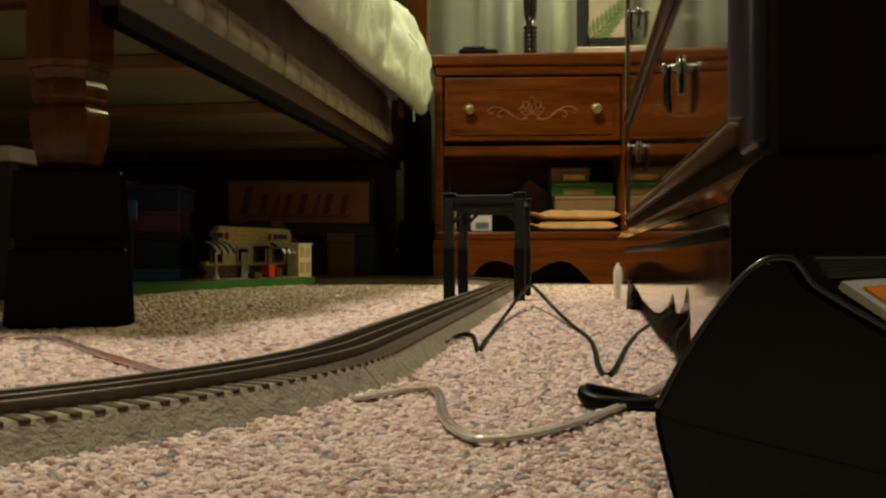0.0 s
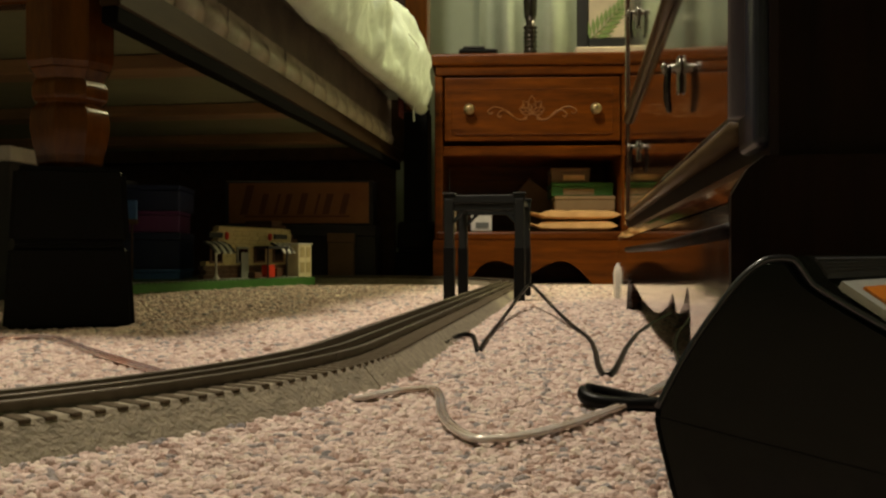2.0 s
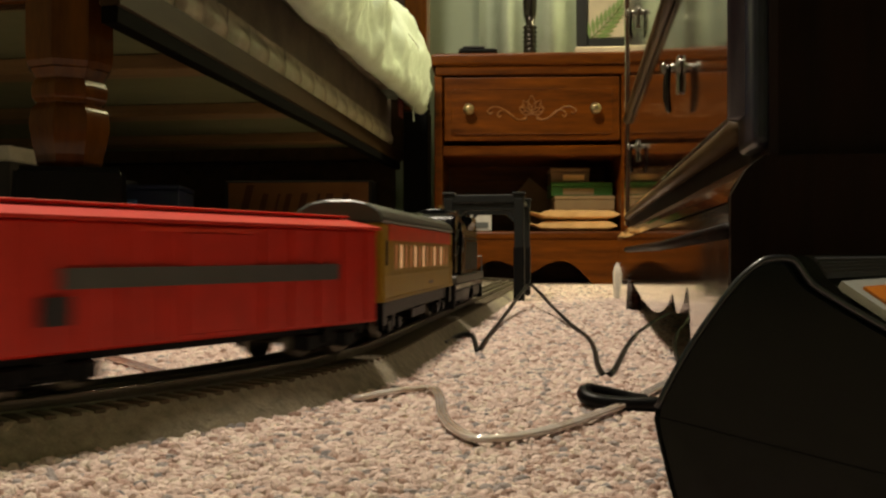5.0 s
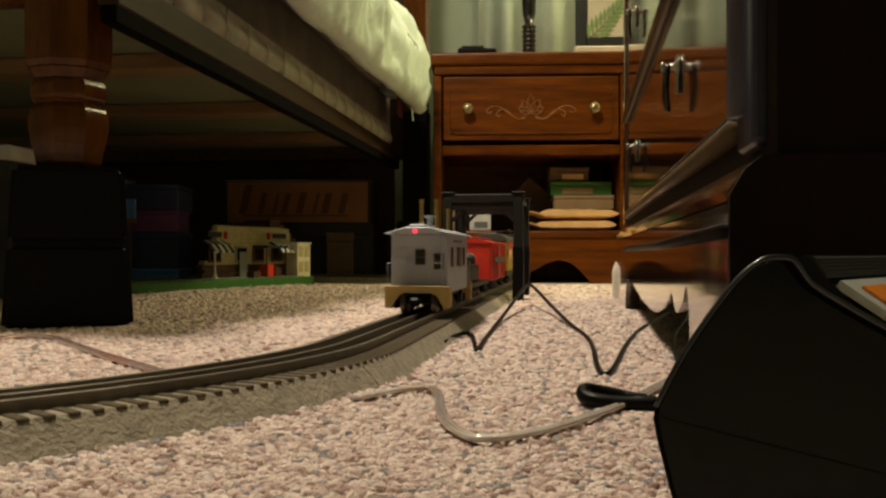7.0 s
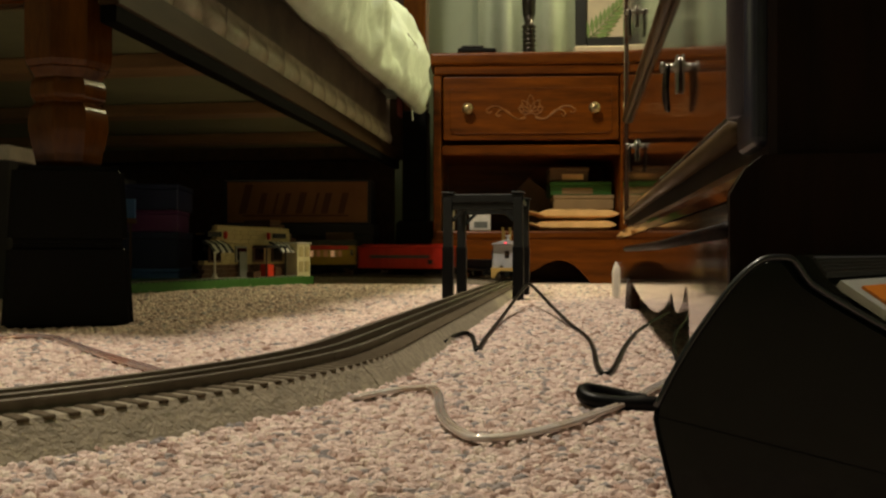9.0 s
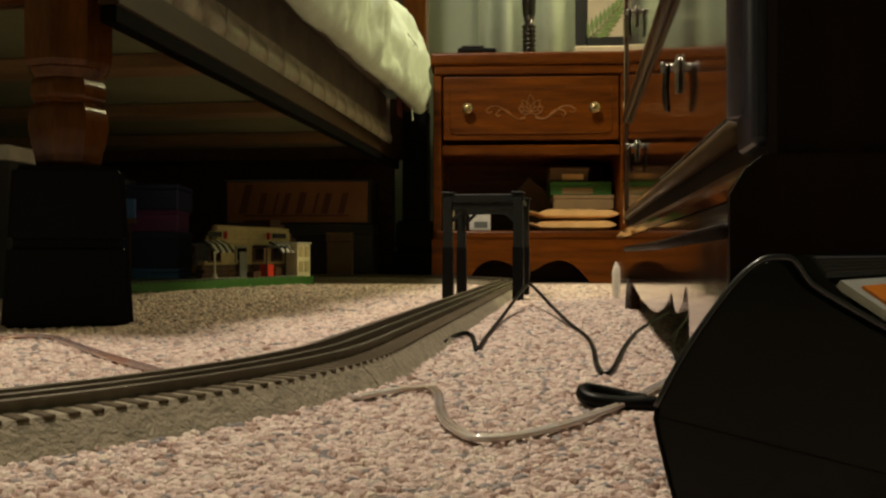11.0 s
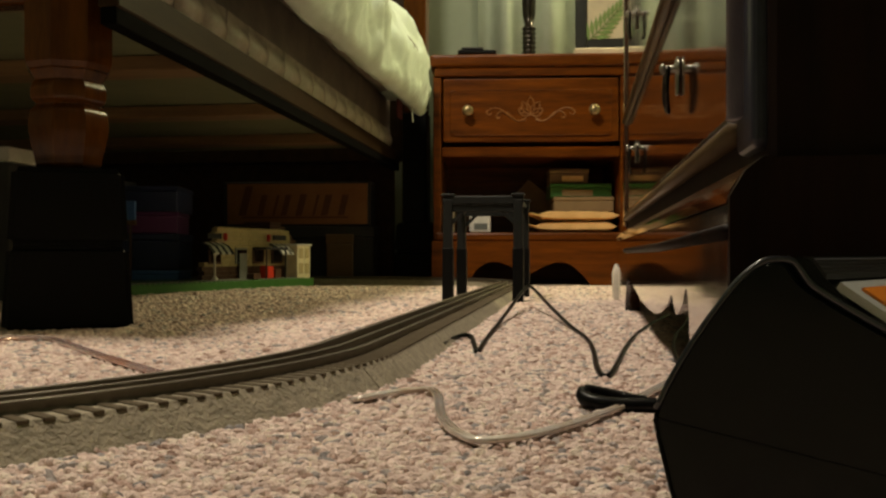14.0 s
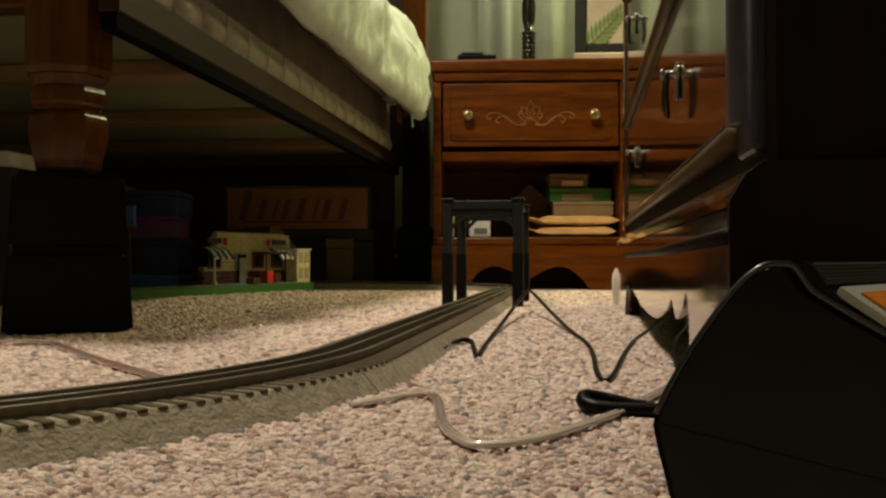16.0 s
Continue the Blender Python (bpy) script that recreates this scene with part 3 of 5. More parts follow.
def bed():
    t = thing("bed", BED, "wooden bed on risers with a quilted box spring", "bed")
    bed_post(t, -0.069, 0.022, 1.0)
    part("head_post", box(0.066, 0.066, 0.70, (0.005, 1.79, 0.85), 0.006, 2), POSTWOOD, t)
    part("head_leg", box(0.072, 0.072, 0.3235, (0.005, 1.79, 0.3375), 0.004, 2), BLACKP, t, "black steel head leg")
    def strip(a, b, y0, y1):
        return [(rail_x(y0) + a, y0), (rail_x(y0) + b, y0), (rail_x(y1) + b, y1), (rail_x(y1) + a, y1)]
    rl = part("side_rail", prism(strip(-0.024, 0.0, -0.02, 1.75), 0.347, 0.384, "z", 0.002), RAILWOOD, t)
    part("rail_ledge", prism(strip(-0.021, -0.002, -0.02, 1.75), 0.328, 0.3467, "z", 0.001), LEDGE, rl, "black steel angle")
    part("footboard", span(-1.45, -0.10, 0.0, 0.035, 0.36, 0.85, 0.006, 2), POSTWOOD, t)
    # added dark sheet that stands in for the shade under the bed's head
    part("shade_backdrop", span(-1.45, -0.065, 1.80, 1.815, 0.012, 0.3595, 0.002), RAILWOOD, t)
    part("headboard", span(-1.45, -0.03, 1.785, 1.815, 0.36, 1.1, 0.006, 2), RAILWOOD, t)
    bs = part("box_spring", prism([(-1.42, 0.05), (rail_x(0.05) - 0.012, 0.05), (rail_x(1.66) - 0.012, 1.66), (-1.42, 1.66)], 0.392, 0.527, "z", 0.010), TICKING, t, "brown quilted box spring cover")
    part("satin_edge", scallops(0.055, 1.655, 17, -0.011, 0.3845, 0.436), SHEEN, bs, "puckered satin edge", True)
    part("dust_cover", span(-1.40, -0.06, 0.055, 1.65, 0.386, 0.3915, 0), CLOTHD, bs)
    for y in (0.42, 0.88, 1.35):
        part("slat", span(-1.42, -0.032, y - 0.035, y + 0.035, 0.362, 0.3855, 0.002), SLAT, t)
    part("mattress", span(-1.40, 0.0, 0.06, 1.60, 0.5275, 0.72, 0.05, 4), SHEEN, t)


bed()
cf = part("comforter", comforter_mesh(), QUILT, None, "", True)
cf.matrix_world = BED
tagged(cf, "puffy pale green quilted comforter hanging over the bed edge", "comforter")
for y, z, s in ((0.97, 0.62, 1.0), (1.22, 0.575, 0.9), (1.05, 0.70, 0.8), (0.78, 0.64, 1.1), (1.36, 0.62, 0.8)):
    pts = []
    for i in range(15):
        a = math.pi * 1.25 * i / 14 - 0.4
        zz, yy = z + 0.028 * s * math.sin(a), y + 0.020 * s * math.cos(a)
        xx = 0.108 - 0.82 * max(0.0, zz - 0.575) - 0.1 * max(0.0, 0.55 - zz)
        pts.append((xx, yy, zz))
    st = part("stitching", tube(pts, 0.0011, 5), THREAD, cf)
td = part("loose_thread", tube(smooth_path([(0.062, 1.44, 0.52), (0.066, 1.435, 0.49), (0.058, 1.44, 0.46), (0.060, 1.437, 0.425)], 6), 0.0022, 6), QUILT, cf)
rc = part("cloth_tag", box(0.004, 0.06, 0.05, (0.012, 1.50, 0.47), 0.0015), REDCLOTH, bpy.data.objects["bed"], "maroon cloth tag")


def bed_riser(x, y, label, rz):
    t = thing("bed_riser", BED @ pose(x, y, 0, 0, 0, rz), label, "bed riser", "risers under the bed posts")
    for z0, z1, a, b in ((0.0, 0.091, 0.066, 0.0605), (0.0915, 0.175, 0.0605, 0.056)):
        bm = bmesh.new()
        bmesh.ops.create_cube(bm, size=2)
        for v in bm.verts:
            k = a if v.co.z < 0 else b
            v.co = (v.co.x * k, v.co.y * k, z0 if v.co.z < 0 else z1)
        bmesh.ops.bevel(bm, geom=list(bm.edges), offset=0.006, segments=3, affect="EDGES")
        blk = part("riser_block", bm, RISER, t)


bed_riser(-0.069, 0.022, "stacked black plastic bed riser under the foot post", 31)
bed_riser(0.005, 1.79, "stacked black plastic bed riser under the head post", 8)


# ---- dresser ----
def dresser():
    t = thing("dresser", pose(0.134, 0.40, 0, 0, 0, -8.4), "glossy dark mahogany dresser with bail pulls", "dresser")
    L, d = 1.235, 0.46
    part("carcass", span(0.006, d, 0.0, L, 0.10, 0.765, 0.003), SHADEDWOOD, t)
    part("top", span(-0.015, d + 0.01, -0.015, L + 0.015, 0.765, 0.79, 0.006, 2), MAHOGANY, t)
    for y in (0.0, L - 0.045):
        p = part("corner_stile", bmesh.new(), MAHOGANY, t)
        bm = bmesh.new()
        span(0.0, 0.02, y + 0.006, y + 0.05, 0.128, 0.764, 0.004, 3, bm)
        bm.to_mesh(p.data)
        bm.free()
        # only the near stile carries the painted bluish sheen
        if y == 0.0:
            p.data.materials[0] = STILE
    part("stile_bead", turned([(0.016, 0.145), (0.016, 0.764)], 18, None, pose(0.010, 0.040, 0)), STILE, t, "rounded moulding with a bluish sheen painted into its colour", True)
    # drawers: smooth fronts framed by half-round mouldings
    for z0, z1 in ((0.1345, 0.295), (0.295, 0.505), (0.505, 0.76)):
        dr = part("drawer", span(0.004, 0.03, 0.072, L - 0.05, z0 + 0.018, z1 - 0.002, 0.002), MAHOGANY, t)
        part("moulding", tube([(0.003, 0.062, z0 + 0.008), (0.003, 0.5, z0 + 0.008), (0.003, L - 0.075, z0 + 0.008)], 0.0062 if z0 < 0.2 else 0.0082, 12), BEAD, t, "", True)
        part("moulding", tube([(0.006, 0.06, z0 + 0.0175), (0.006, L - 0.05, z0 + 0.0175)], 0.0035, 8), MAHOGANY, t, "", True)
        for y in (0.345, 0.90):
            pl = part("bail_pull", turned([(0.009, 0), (0.008, 0.002), (0.003, 0.004), (0.003, 0.011), (0.005, 0.013), (0.002, 0.015)], 14, None, pose(0.0035, y, (z0 + z1) / 2 + 0.014, 0, -90)), SILVER, dr, "pewter drop pull", True)
            part("back_plate", box(0.003, 0.012, 0.030, (0.0022, y, (z0 + z1) / 2 + 0.008), 0.0012), SILVER, pl)
            zc = (z0 + z1) / 2 + 0.014
            part("bail", tube(smooth_path([(-0.006, y - 0.009, zc), (-0.007, y - 0.010, zc - 0.018), (-0.006, y - 0.006, zc - 0.030), (-0.005, y, zc - 0.034), (-0.006, y + 0.006, zc - 0.030), (-0.007, y + 0.010, zc - 0.018), (-0.006, y + 0.009, zc)], 5), 0.0021, 8), DARKMETAL, pl, "", True)
    # plinth with scalloped apron
    part("plinth_moulding", prism([(0.004, 0.1225), (-0.003, 0.120), (-0.008, 0.114), (-0.0115, 0.109), (-0.013, 0.1035), (0.012, 0.1035), (0.012, 0.1225)], -0.006, L + 0.01), MAHOGANY, t)
    part("plinth_bead", tube([(-0.012, -0.008, 0.0915), (-0.012, 0.35, 0.0875), (-0.012, 0.9, 0.087)], 0.0036, 8), SHADEDWOOD, t, "", True)
    out = [(-0.006, 0.103), (-0.006, 0.0)]
    ogee = [(0.136, 0.0), (0.142, 0.045), (0.156, 0.062), (0.178, 0.051), (0.21, 0.0425), (0.23, 0.047), (0.25, 0.054), (0.285, 0.044), (0.35, 0.035), (0.43, 0.0315),
            (0.55, 0.034), (0.70, 0.043), (0.82, 0.052), (0.87, 0.046), (0.91, 0.020), (0.92, 0.0)]
    out += [(p[0], max(0.0, p[2])) for p in smooth_path([(q, 0, z) for q, z in ogee], 4)]
    out += [(L + 0.008, 0.0), (L + 0.008, 0.103)]
    part("apron", prism(out, -0.0118, 0.008, "x"), MAHOGANY, t)
    # near end of the plinth, its shade put into the darker wood colour
    part("base_side", prism([(-0.0125, 0.0), (d, 0.0), (d, 0.1225), (0.001, 0.1225), (-0.006, 0.117), (-0.0125, 0.106)], -0.012, -0.0065), SHADEDWOOD, t)
    part("foot_cap", turned([(0.005, 0.0), (0.0062, 0.006), (0.007, 0.048), (0.0055, 0.056), (0.001, 0.066)], 6, None, pose(-0.0122, L + 0.006, 0.0)), PALEFOOT, t, "pale pointed foot")


dresser()


# ---- portal over the track ----
def portal():
    x0, y0, h0 = track(1.505)
    t = thing("track_portal", pose(x0, y0, 0, 0, 0, math.degrees(h0) - 90), "dark grey plastic track portal of two braced frames", "toy portal")
    hw, top = 0.0585, 0.179
    for y in (0.0, 0.185):
        for s in (-1, 1):
            leg = part("leg", span(s * hw - 0.0078, s * hw + 0.0078, y - 0.0078, y + 0.0078, 0.09, top - 0.006, 0.001), GREYP, t)
            part("leg_sleeve", span(s * hw - 0.0090, s * hw + 0.0090, y - 0.0090, y + 0.0090, 0.0, 0.092, 0.0004), BLACKP, leg, "black lower leg sleeve")
            bm = bmesh.new()
            ang = math.atan2(0.036, 0.036)
            box(0.052, 0.006, 0.006, (s * (hw - 0.021), y, top - 0.030), 0.001, 1, bm, Matrix.Rotation(s * ang, 4, "Y"))
            part("knee_brace", bm, GREYP, leg)
        part("cross_beam", span(-hw - 0.009, hw + 0.009, y - 0.007, y + 0.007, top - 0.014, top, 0.0015), GREYP, t)
        part("lower_beam", span(-hw + 0.006, hw - 0.006, y - 0.004, y + 0.004, top - 0.026, top - 0.0145, 0.001), GREYP, t)
        for s in (-1, 1):
            part("corner_block", span(s * hw - 0.011, s * hw + 0.011, y - 0.010, y + 0.010, top + 0.0005, top + 0.004, 0.001), GREYP, t)
    for s in (-1, 1):
        part("side_beam", span(s * hw - 0.004, s * hw + 0.004, 0.0075, 0.1775, top - 0.012, top - 0.004, 0.001), GREYP, t)


portal()


# ---- brick-built toy shop ----
KIOSK = material("kiosk_cream", (0.80, 0.72, 0.50), 0.45, scale=50)


def toy_shop():
    a, b = Vector((-0.600, 1.80)), Vector((-0.338, 2.38))
    rz = math.degrees(math.atan2(b.y - a.y, b.x - a.x))
    L = (b - a).length
    t = thing("toy_shop", pose(a.x, a.y, 0, 0, 0, rz), "brick-built toy street shop with striped awnings on a green baseplate", "toy building")
    bp = part("baseplate", span(-0.02, L + 0.026, 0.0, 0.25, 0.0, 0.0220, 0.001), GREENB, t, "green studded baseplate")
    part("pavement_tiles", span(0.0, L - 0.02, 0.010, 0.048, 0.0222, 0.0250, 0.0005), PALEGREY, t)
    bm = bmesh.new()
    for i in range(int(L / 0.016)):
        turned([(0.0024, 0.0220), (0.0024, 0.0240)], 8, bm, pose(0.008 + i * 0.016, 0.005, 0))
    part("studs", bm, GREENB, bp)
    y = 0.085

    def wall(name, x0, x1, z0, z1, mat, dy=0.0, dep=0.016, lab=""):
        w = part(name, span(x0, x1, y + dy, y + dy + dep, z0, z1, 0.0006), mat, t, lab)
        return w
    # courses of bricks, each piece its own mesh
    z = 0.0156
    row = 0
    while z < 0.133:
        x = (0.205 if z < 0.05 else 0.252) + (0.008 if row % 2 else 0.0)
        x_end = 0.56 - max(0.0, (z - 0.118)) * 0.7
        while x < x_end - 0.004:
            w = min(0.032, x_end - x)
            mat = BROWNB if z < 0.044 else TAN
            part("brick", box(w - 0.0006, 0.016, 0.0094, (x + w / 2, y + 0.008, z + 0.0048), 0.0005), mat, t)
            x += w
        z += 0.0098
        row += 1
    bm = bmesh.new()
    x = 0.262
    while x < 0.53:
        turned([(0.0026, z), (0.0026, z + 0.003)], 8, bm, pose(x, y + 0.008, 0))
        x += 0.011
    part("top_studs", bm, TAN, t)
    for x0 in (0.225, 0.325, 0.395, 0.475):
        fr = part("window_frame", span(x0, x0 + 0.045, y - 0.004, y - 0.0005, 0.050, 0.088, 0.0005), BROWNB if x0 != 0.325 else PALEGREY, t)
        part("window_pane", span(x0 + 0.005, x0 + 0.040, y - 0.0055, y - 0.0043, 0.055, 0.083, 0), DKGLASS, fr)
    part("door", span(0.335, 0.365, y - 0.008, y - 0.0056, 0.0157, 0.075, 0.0005), PALEGREY, t)
    part("sign_plate", span(0.22, 0.27, y - 0.005, y - 0.0005, 0.108, 0.120, 0.0005), DARK, t)
    part("sign_plate", span(0.48, 0.535, y - 0.005, y - 0.0005, 0.108, 0.120, 0.0005), DARK, t)
    for x0, x1, n in ((0.20, 0.278, 7), (0.465, 0.55, 8)):
        aw = part("awning", bmesh.new(), DARK, t, "awning striped black and white")
        for i in range(n):
            xa, xb = x0 + (x1 - x0) * i / n, x0 + (x1 - x0) * (i + 1) / n
            bm = prism([(y - 0.001, 0.100), (y - 0.020, 0.092), (y - 0.034, 0.076), (y - 0.034, 0.072), (y - 0.020, 0.088), (y - 0.001, 0.096)], xa + 0.0002, xb - 0.0002, "x")
            part("stripe", bm, STRIPE if i % 2 else DARK, aw)
    part("market_canopy", span(0.385, 0.475, y - 0.05, y - 0.008, 0.084, 0.090, 0.001), DARK, t)
    for x0 in (0.388, 0.47):
        part("canopy_post", turned([(0.002, 0.0155), (0.002, 0.084)], 8, None, pose(x0, y - 0.046, 0)), DARK, t)
    part("stall_counter", span(0.40, 0.425, y - 0.042, y - 0.02, 0.0157, 0.045, 0.0006), REDP, t)
    part("stall_counter", span(0.435, 0.46, y - 0.04, y - 0.02, 0.0157, 0.036, 0.0006), BROWNB, t)
    part("crate", span(0.33, 0.36, y - 0.05, y - 0.03, 0.0157, 0.028, 0.0006), BROWNB, t)
    for x0 in (0.287, 0.46):
        for dz in (0.0,):
            part("lantern", turned([(0.003, 0.092), (0.005, 0.097), (0.005, 0.106), (0.003, 0.109)], 8, None, pose(x0 - 0.01, y - 0.010, 0.012)), ORANGEP, t)
    lp = part("lamp_post", turned([(0.009, 0.0157), (0.006, 0.020), (0.0025, 0.026), (0.0022, 0.068), (0.004, 0.072), (0.0022, 0.076)], 10, None, pose(0.205, 0.050, 0)), WHITE, t, "white lamp post")
    # white kiosk
    k = part("kiosk", span(0.597, 0.657, 0.008, 0.045, 0.0222, 0.104, 0.0008), KIOSK, t, "cream kiosk with a panelled door")
    part("kiosk_roof", span(0.593, 0.661, 0.005, 0.048, 0.1042, 0.108, 0.001), WHITE, k)
    for zz in (0.034, 0.072):
        for x0 in (0.604, 0.631):
            part("door_panel", span(x0, x0 + 0.019, 0.0066, 0.0078, zz, zz + 0.026, 0.0004), TAN, k)
    # corner behind, with stepped brown roof
    for i in range(5):
        part("roof_step", span(0.50 - 0.0 * i, 0.62 - 0.018 * i, y + 0.02, y + 0.10, 0.100 + 0.011 * i, 0.1105 + 0.011 * i, 0.0006), BROWNB, t)
    part("side_wall", span(0.55, 0.612, y + 0.02, y + 0.10, 0.0127, 0.0998, 0.0006), BROWNB, t)

    for c in t.children:
        if c.name.split(".")[0] not in ("baseplate", "pavement_tiles", "kiosk"):
            c.location, c.scale = (0.0785, -0.035, 0.0095), (0.98, 1, 1)


toy_shop()


# ---- under the bed ----
def carton(name, x, y, z, rz, size, mat, label, cat="box", lid=None, cap=0.2):
    t = thing(name, pose(x, y, z, 0, 0, rz), label, cat)
    sx, sy, sz = size
    part("tray", box(sx, sy, sz * (1 - cap), (0, 0, sz * (1 - cap) / 2), 0.002), mat, t)
    part("lid", box(sx + 0.004, sy + 0.004, sz * cap - 0.0008, (0, 0, sz * (1 - cap / 2) + 0.0004), 0.002), lid or mat, t)
    return t


carton("storage_box", -0.42, 2.755, 0, -4, (0.46, 0.10, 0.164), DARK, "black storage box standing under the bed")
sg = thing("train_set_box", pose(-0.418, 2.712, 0.1645, 0, 0, -4), "long orange-brown toy train box with dark red lettering bars", "box")
part("box_body", span(-0.216, 0.216, 0.0, 0.085, 0.0, 0.128, 0.002), DARK, sg)
part("front_label", span(-0.205, 0.205, -0.003, -0.0005, 0.005, 0.122, 0.0), SIGN, sg, "orange-brown printed label")
# lettering stands as plain slanted bars of its size
xx = -0.172
for w, hh in ((0.045, 0.085), (0.036, 0.060), (0.016, 0.060), (0.034, 0.060), (0.040, 0.062), (0.016, 0.060), (0.040, 0.060), (0.038, 0.060)):
    bm = prism([(xx, 0.030), (xx + w * 0.5, 0.030), (xx + w * 0.5 + hh * 0.25, 0.030 + hh), (xx + hh * 0.25, 0.030 + hh)], -0.0045, -0.0032)
    part("lettering_bar", bm, SIGNTXT, sg)
    xx += w + 0.009
part("lettering_rule", span(-0.16, 0.15, -0.0045, -0.0032, 0.022, 0.027, 0), SIGNTXT, sg)
carton("shoe_box", -0.292, 2.69, 0, -4, (0.075, 0.02, 0.14), CARD, "dim brown card box under the bed")
carton("puzzle_box", -0.72, 2.26, 0, 6, (0.20, 0.18, 0.045), BLUEBOX, "flat blue card box on the carpet", lid=BLUEBOX)
carton("board_game", -0.72, 2.262, 0.0455, 5, (0.20, 0.18, 0.085), NAVY, "navy blue game box in a stack")
carton("board_game", -0.72, 2.262, 0.131, 7, (0.19, 0.18, 0.05), PURPLEBOX, "dark purple game box in a stack")
carton("board_game", -0.72, 2.262, 0.1815, 4, (0.20, 0.18, 0.06), NAVY, "dark blue game box on top of a stack")
fg = thing("toy_sign_post", pose(-0.697, 2.10, 0.0), "slim toy sign post with a small blue and orange board", "toy sign")
part("post", turned([(0.008, 0), (0.003, 0.004), (0.003, 0.162)], 10), BROWNB, fg)
part("board", box(0.026, 0.006, 0.045, (0, -0.002, 0.180), 0.006), BLUEBOX, fg)
part("board_foot", box(0.028, 0.007, 0.012, (0, -0.002, 0.153), 0.002), CARD, fg)
wb = carton("storage_bin", -0.86, 1.72, 0, -8, (0.32, 0.28, 0.262), DARK, "black storage bin with a white lid", "storage bin", WHITE, 0.1)
carton("storage_box", -1.25, 2.75, 0, -8, (0.6, 0.3, 0.30), DARK, "black storage box standing under the bed")


# ---- cables ----
def cable(name, rows, r, mat, label, n=8, cores=1):
    pts = smooth_path(rows, n)
    t = thing(name, Matrix(), label, "cable")
    if cores == 1:
        part("cord", tube(pts, r, 8), mat, t, "", True)
    else:
        for s in (-1, 1):
            off = []
            for i, p in enumerate(pts):
                d = (pts[min(i + 1, len(pts) - 1)] - pts[max(i - 1, 0)]).normalized()
                off.append(p + s * r * 0.92 * d.cross(Vector((0, 0, 1))).normalized())
            part("core", tube(off, r, 8), mat, t, "", True)
    return t


cable("track_wire", [(0.001, 0.8, 0.0046), (0.0082, 0.85, 0.0044), (0.0192, 0.885, 0.0055), (0.0279, 0.89, 0.004), (0.028, 0.8, 0.0041), (0.0287, 0.7554, 0.003), (0.0366, 0.82, 0.0042), (0.0477, 0.92, 0.0036), (0.0716, 1.09, 0.0088), (0.0979, 1.24, 0.0212), (0.1171, 1.33, 0.0321), (0.1261, 1.35, 0.0362), (0.1291, 1.29, 0.032), (0.1359, 1.18, 0.0171), (0.1362, 1.0, 0.0064), (0.1353, 0.8771, 0.003), (0.1249, 0.7732, 0.003), (0.1114, 0.6771, 0.003), (0.105, 0.6223, 0.003), (0.1054, 0.605, 0.003), (0.112, 0.6193, 0.003), (0.1262, 0.6736, 0.003), (0.1519, 0.7778, 0.003), (0.1933, 0.9268, 0.003), (0.2565, 1.117, 0.003), (0.3144, 1.269, 0.003), (0.3372, 1.3071, 0.003)], 0.0022, WIRE, "thin black two-core track wire lying in loops on the carpet", 8)
cable("supply_wire", [(0.3372, 1.3071, 0.003), (0.3173, 1.2102, 0.003), (0.2754, 1.0625, 0.003), (0.2357, 0.9402, 0.003), (0.2057, 0.8324, 0.003), (0.1817, 0.73, 0.003), (0.1653, 0.6501, 0.003), (0.152, 0.5657, 0.003)], 0.0018, WIRE, "black wire running along the dresser foot")
cable("speaker_cable", [(-0.0501, 0.5194, 0.001), (-0.0436, 0.5027, 0.0045), (-0.0296, 0.5232, 0.0045), (-0.0158, 0.5341, 0.0045), (-0.0061, 0.5364, 0.0045), (-0.0018, 0.5067, 0.0045), (-0.0003, 0.453, 0.0045), (0.004, 0.419, 0.0045), (0.0101, 0.3982, 0.0045), (0.0155, 0.3909, 0.0045), (0.0275, 0.3933, 0.0045), (0.0431, 0.407, 0.0045), (0.058, 0.4259, 0.0045), (0.0751, 0.4514, 0.0045), (0.0972, 0.4874, 0.0045), (0.1274, 0.5478, 0.0045), (0.1672, 0.6223, 0.0045)], 0.0015, COPPER, "clear two-core speaker cable with copper strands", 8, 2)
cable("power_cord", [(0.1371, 0.478, 0.0046), (0.1097, 0.478, 0.0046), (0.091, 0.478, 0.0048), (0.0804, 0.48, 0.0057), (0.0752, 0.484, 0.0068), (0.0737, 0.489, 0.0084), (0.0762, 0.494, 0.0094), (0.0826, 0.497, 0.0081), (0.0903, 0.498, 0.0064), (0.0984, 0.498, 0.0046), (0.1082, 0.4975, 0.0029)], 0.0040, WIRE, "thick black power cord doubled back on itself")
cable("floor_cable", [(-0.4026, 0.7915, 0.004), (-0.3982, 0.8218, 0.004), (-0.3986, 0.8544, 0.004), (-0.3856, 0.8718, 0.004), (-0.3572, 0.8601, 0.004), (-0.3268, 0.8166, 0.004), (-0.2623, 0.7208, 0.004), (-0.222, 0.665, 0.004), (-0.194, 0.6263, 0.004), (-0.175, 0.6001, 0.004)], 0.0021, PINKWIRE, "pinkish clear two-core cable on the carpet", 8, 2)


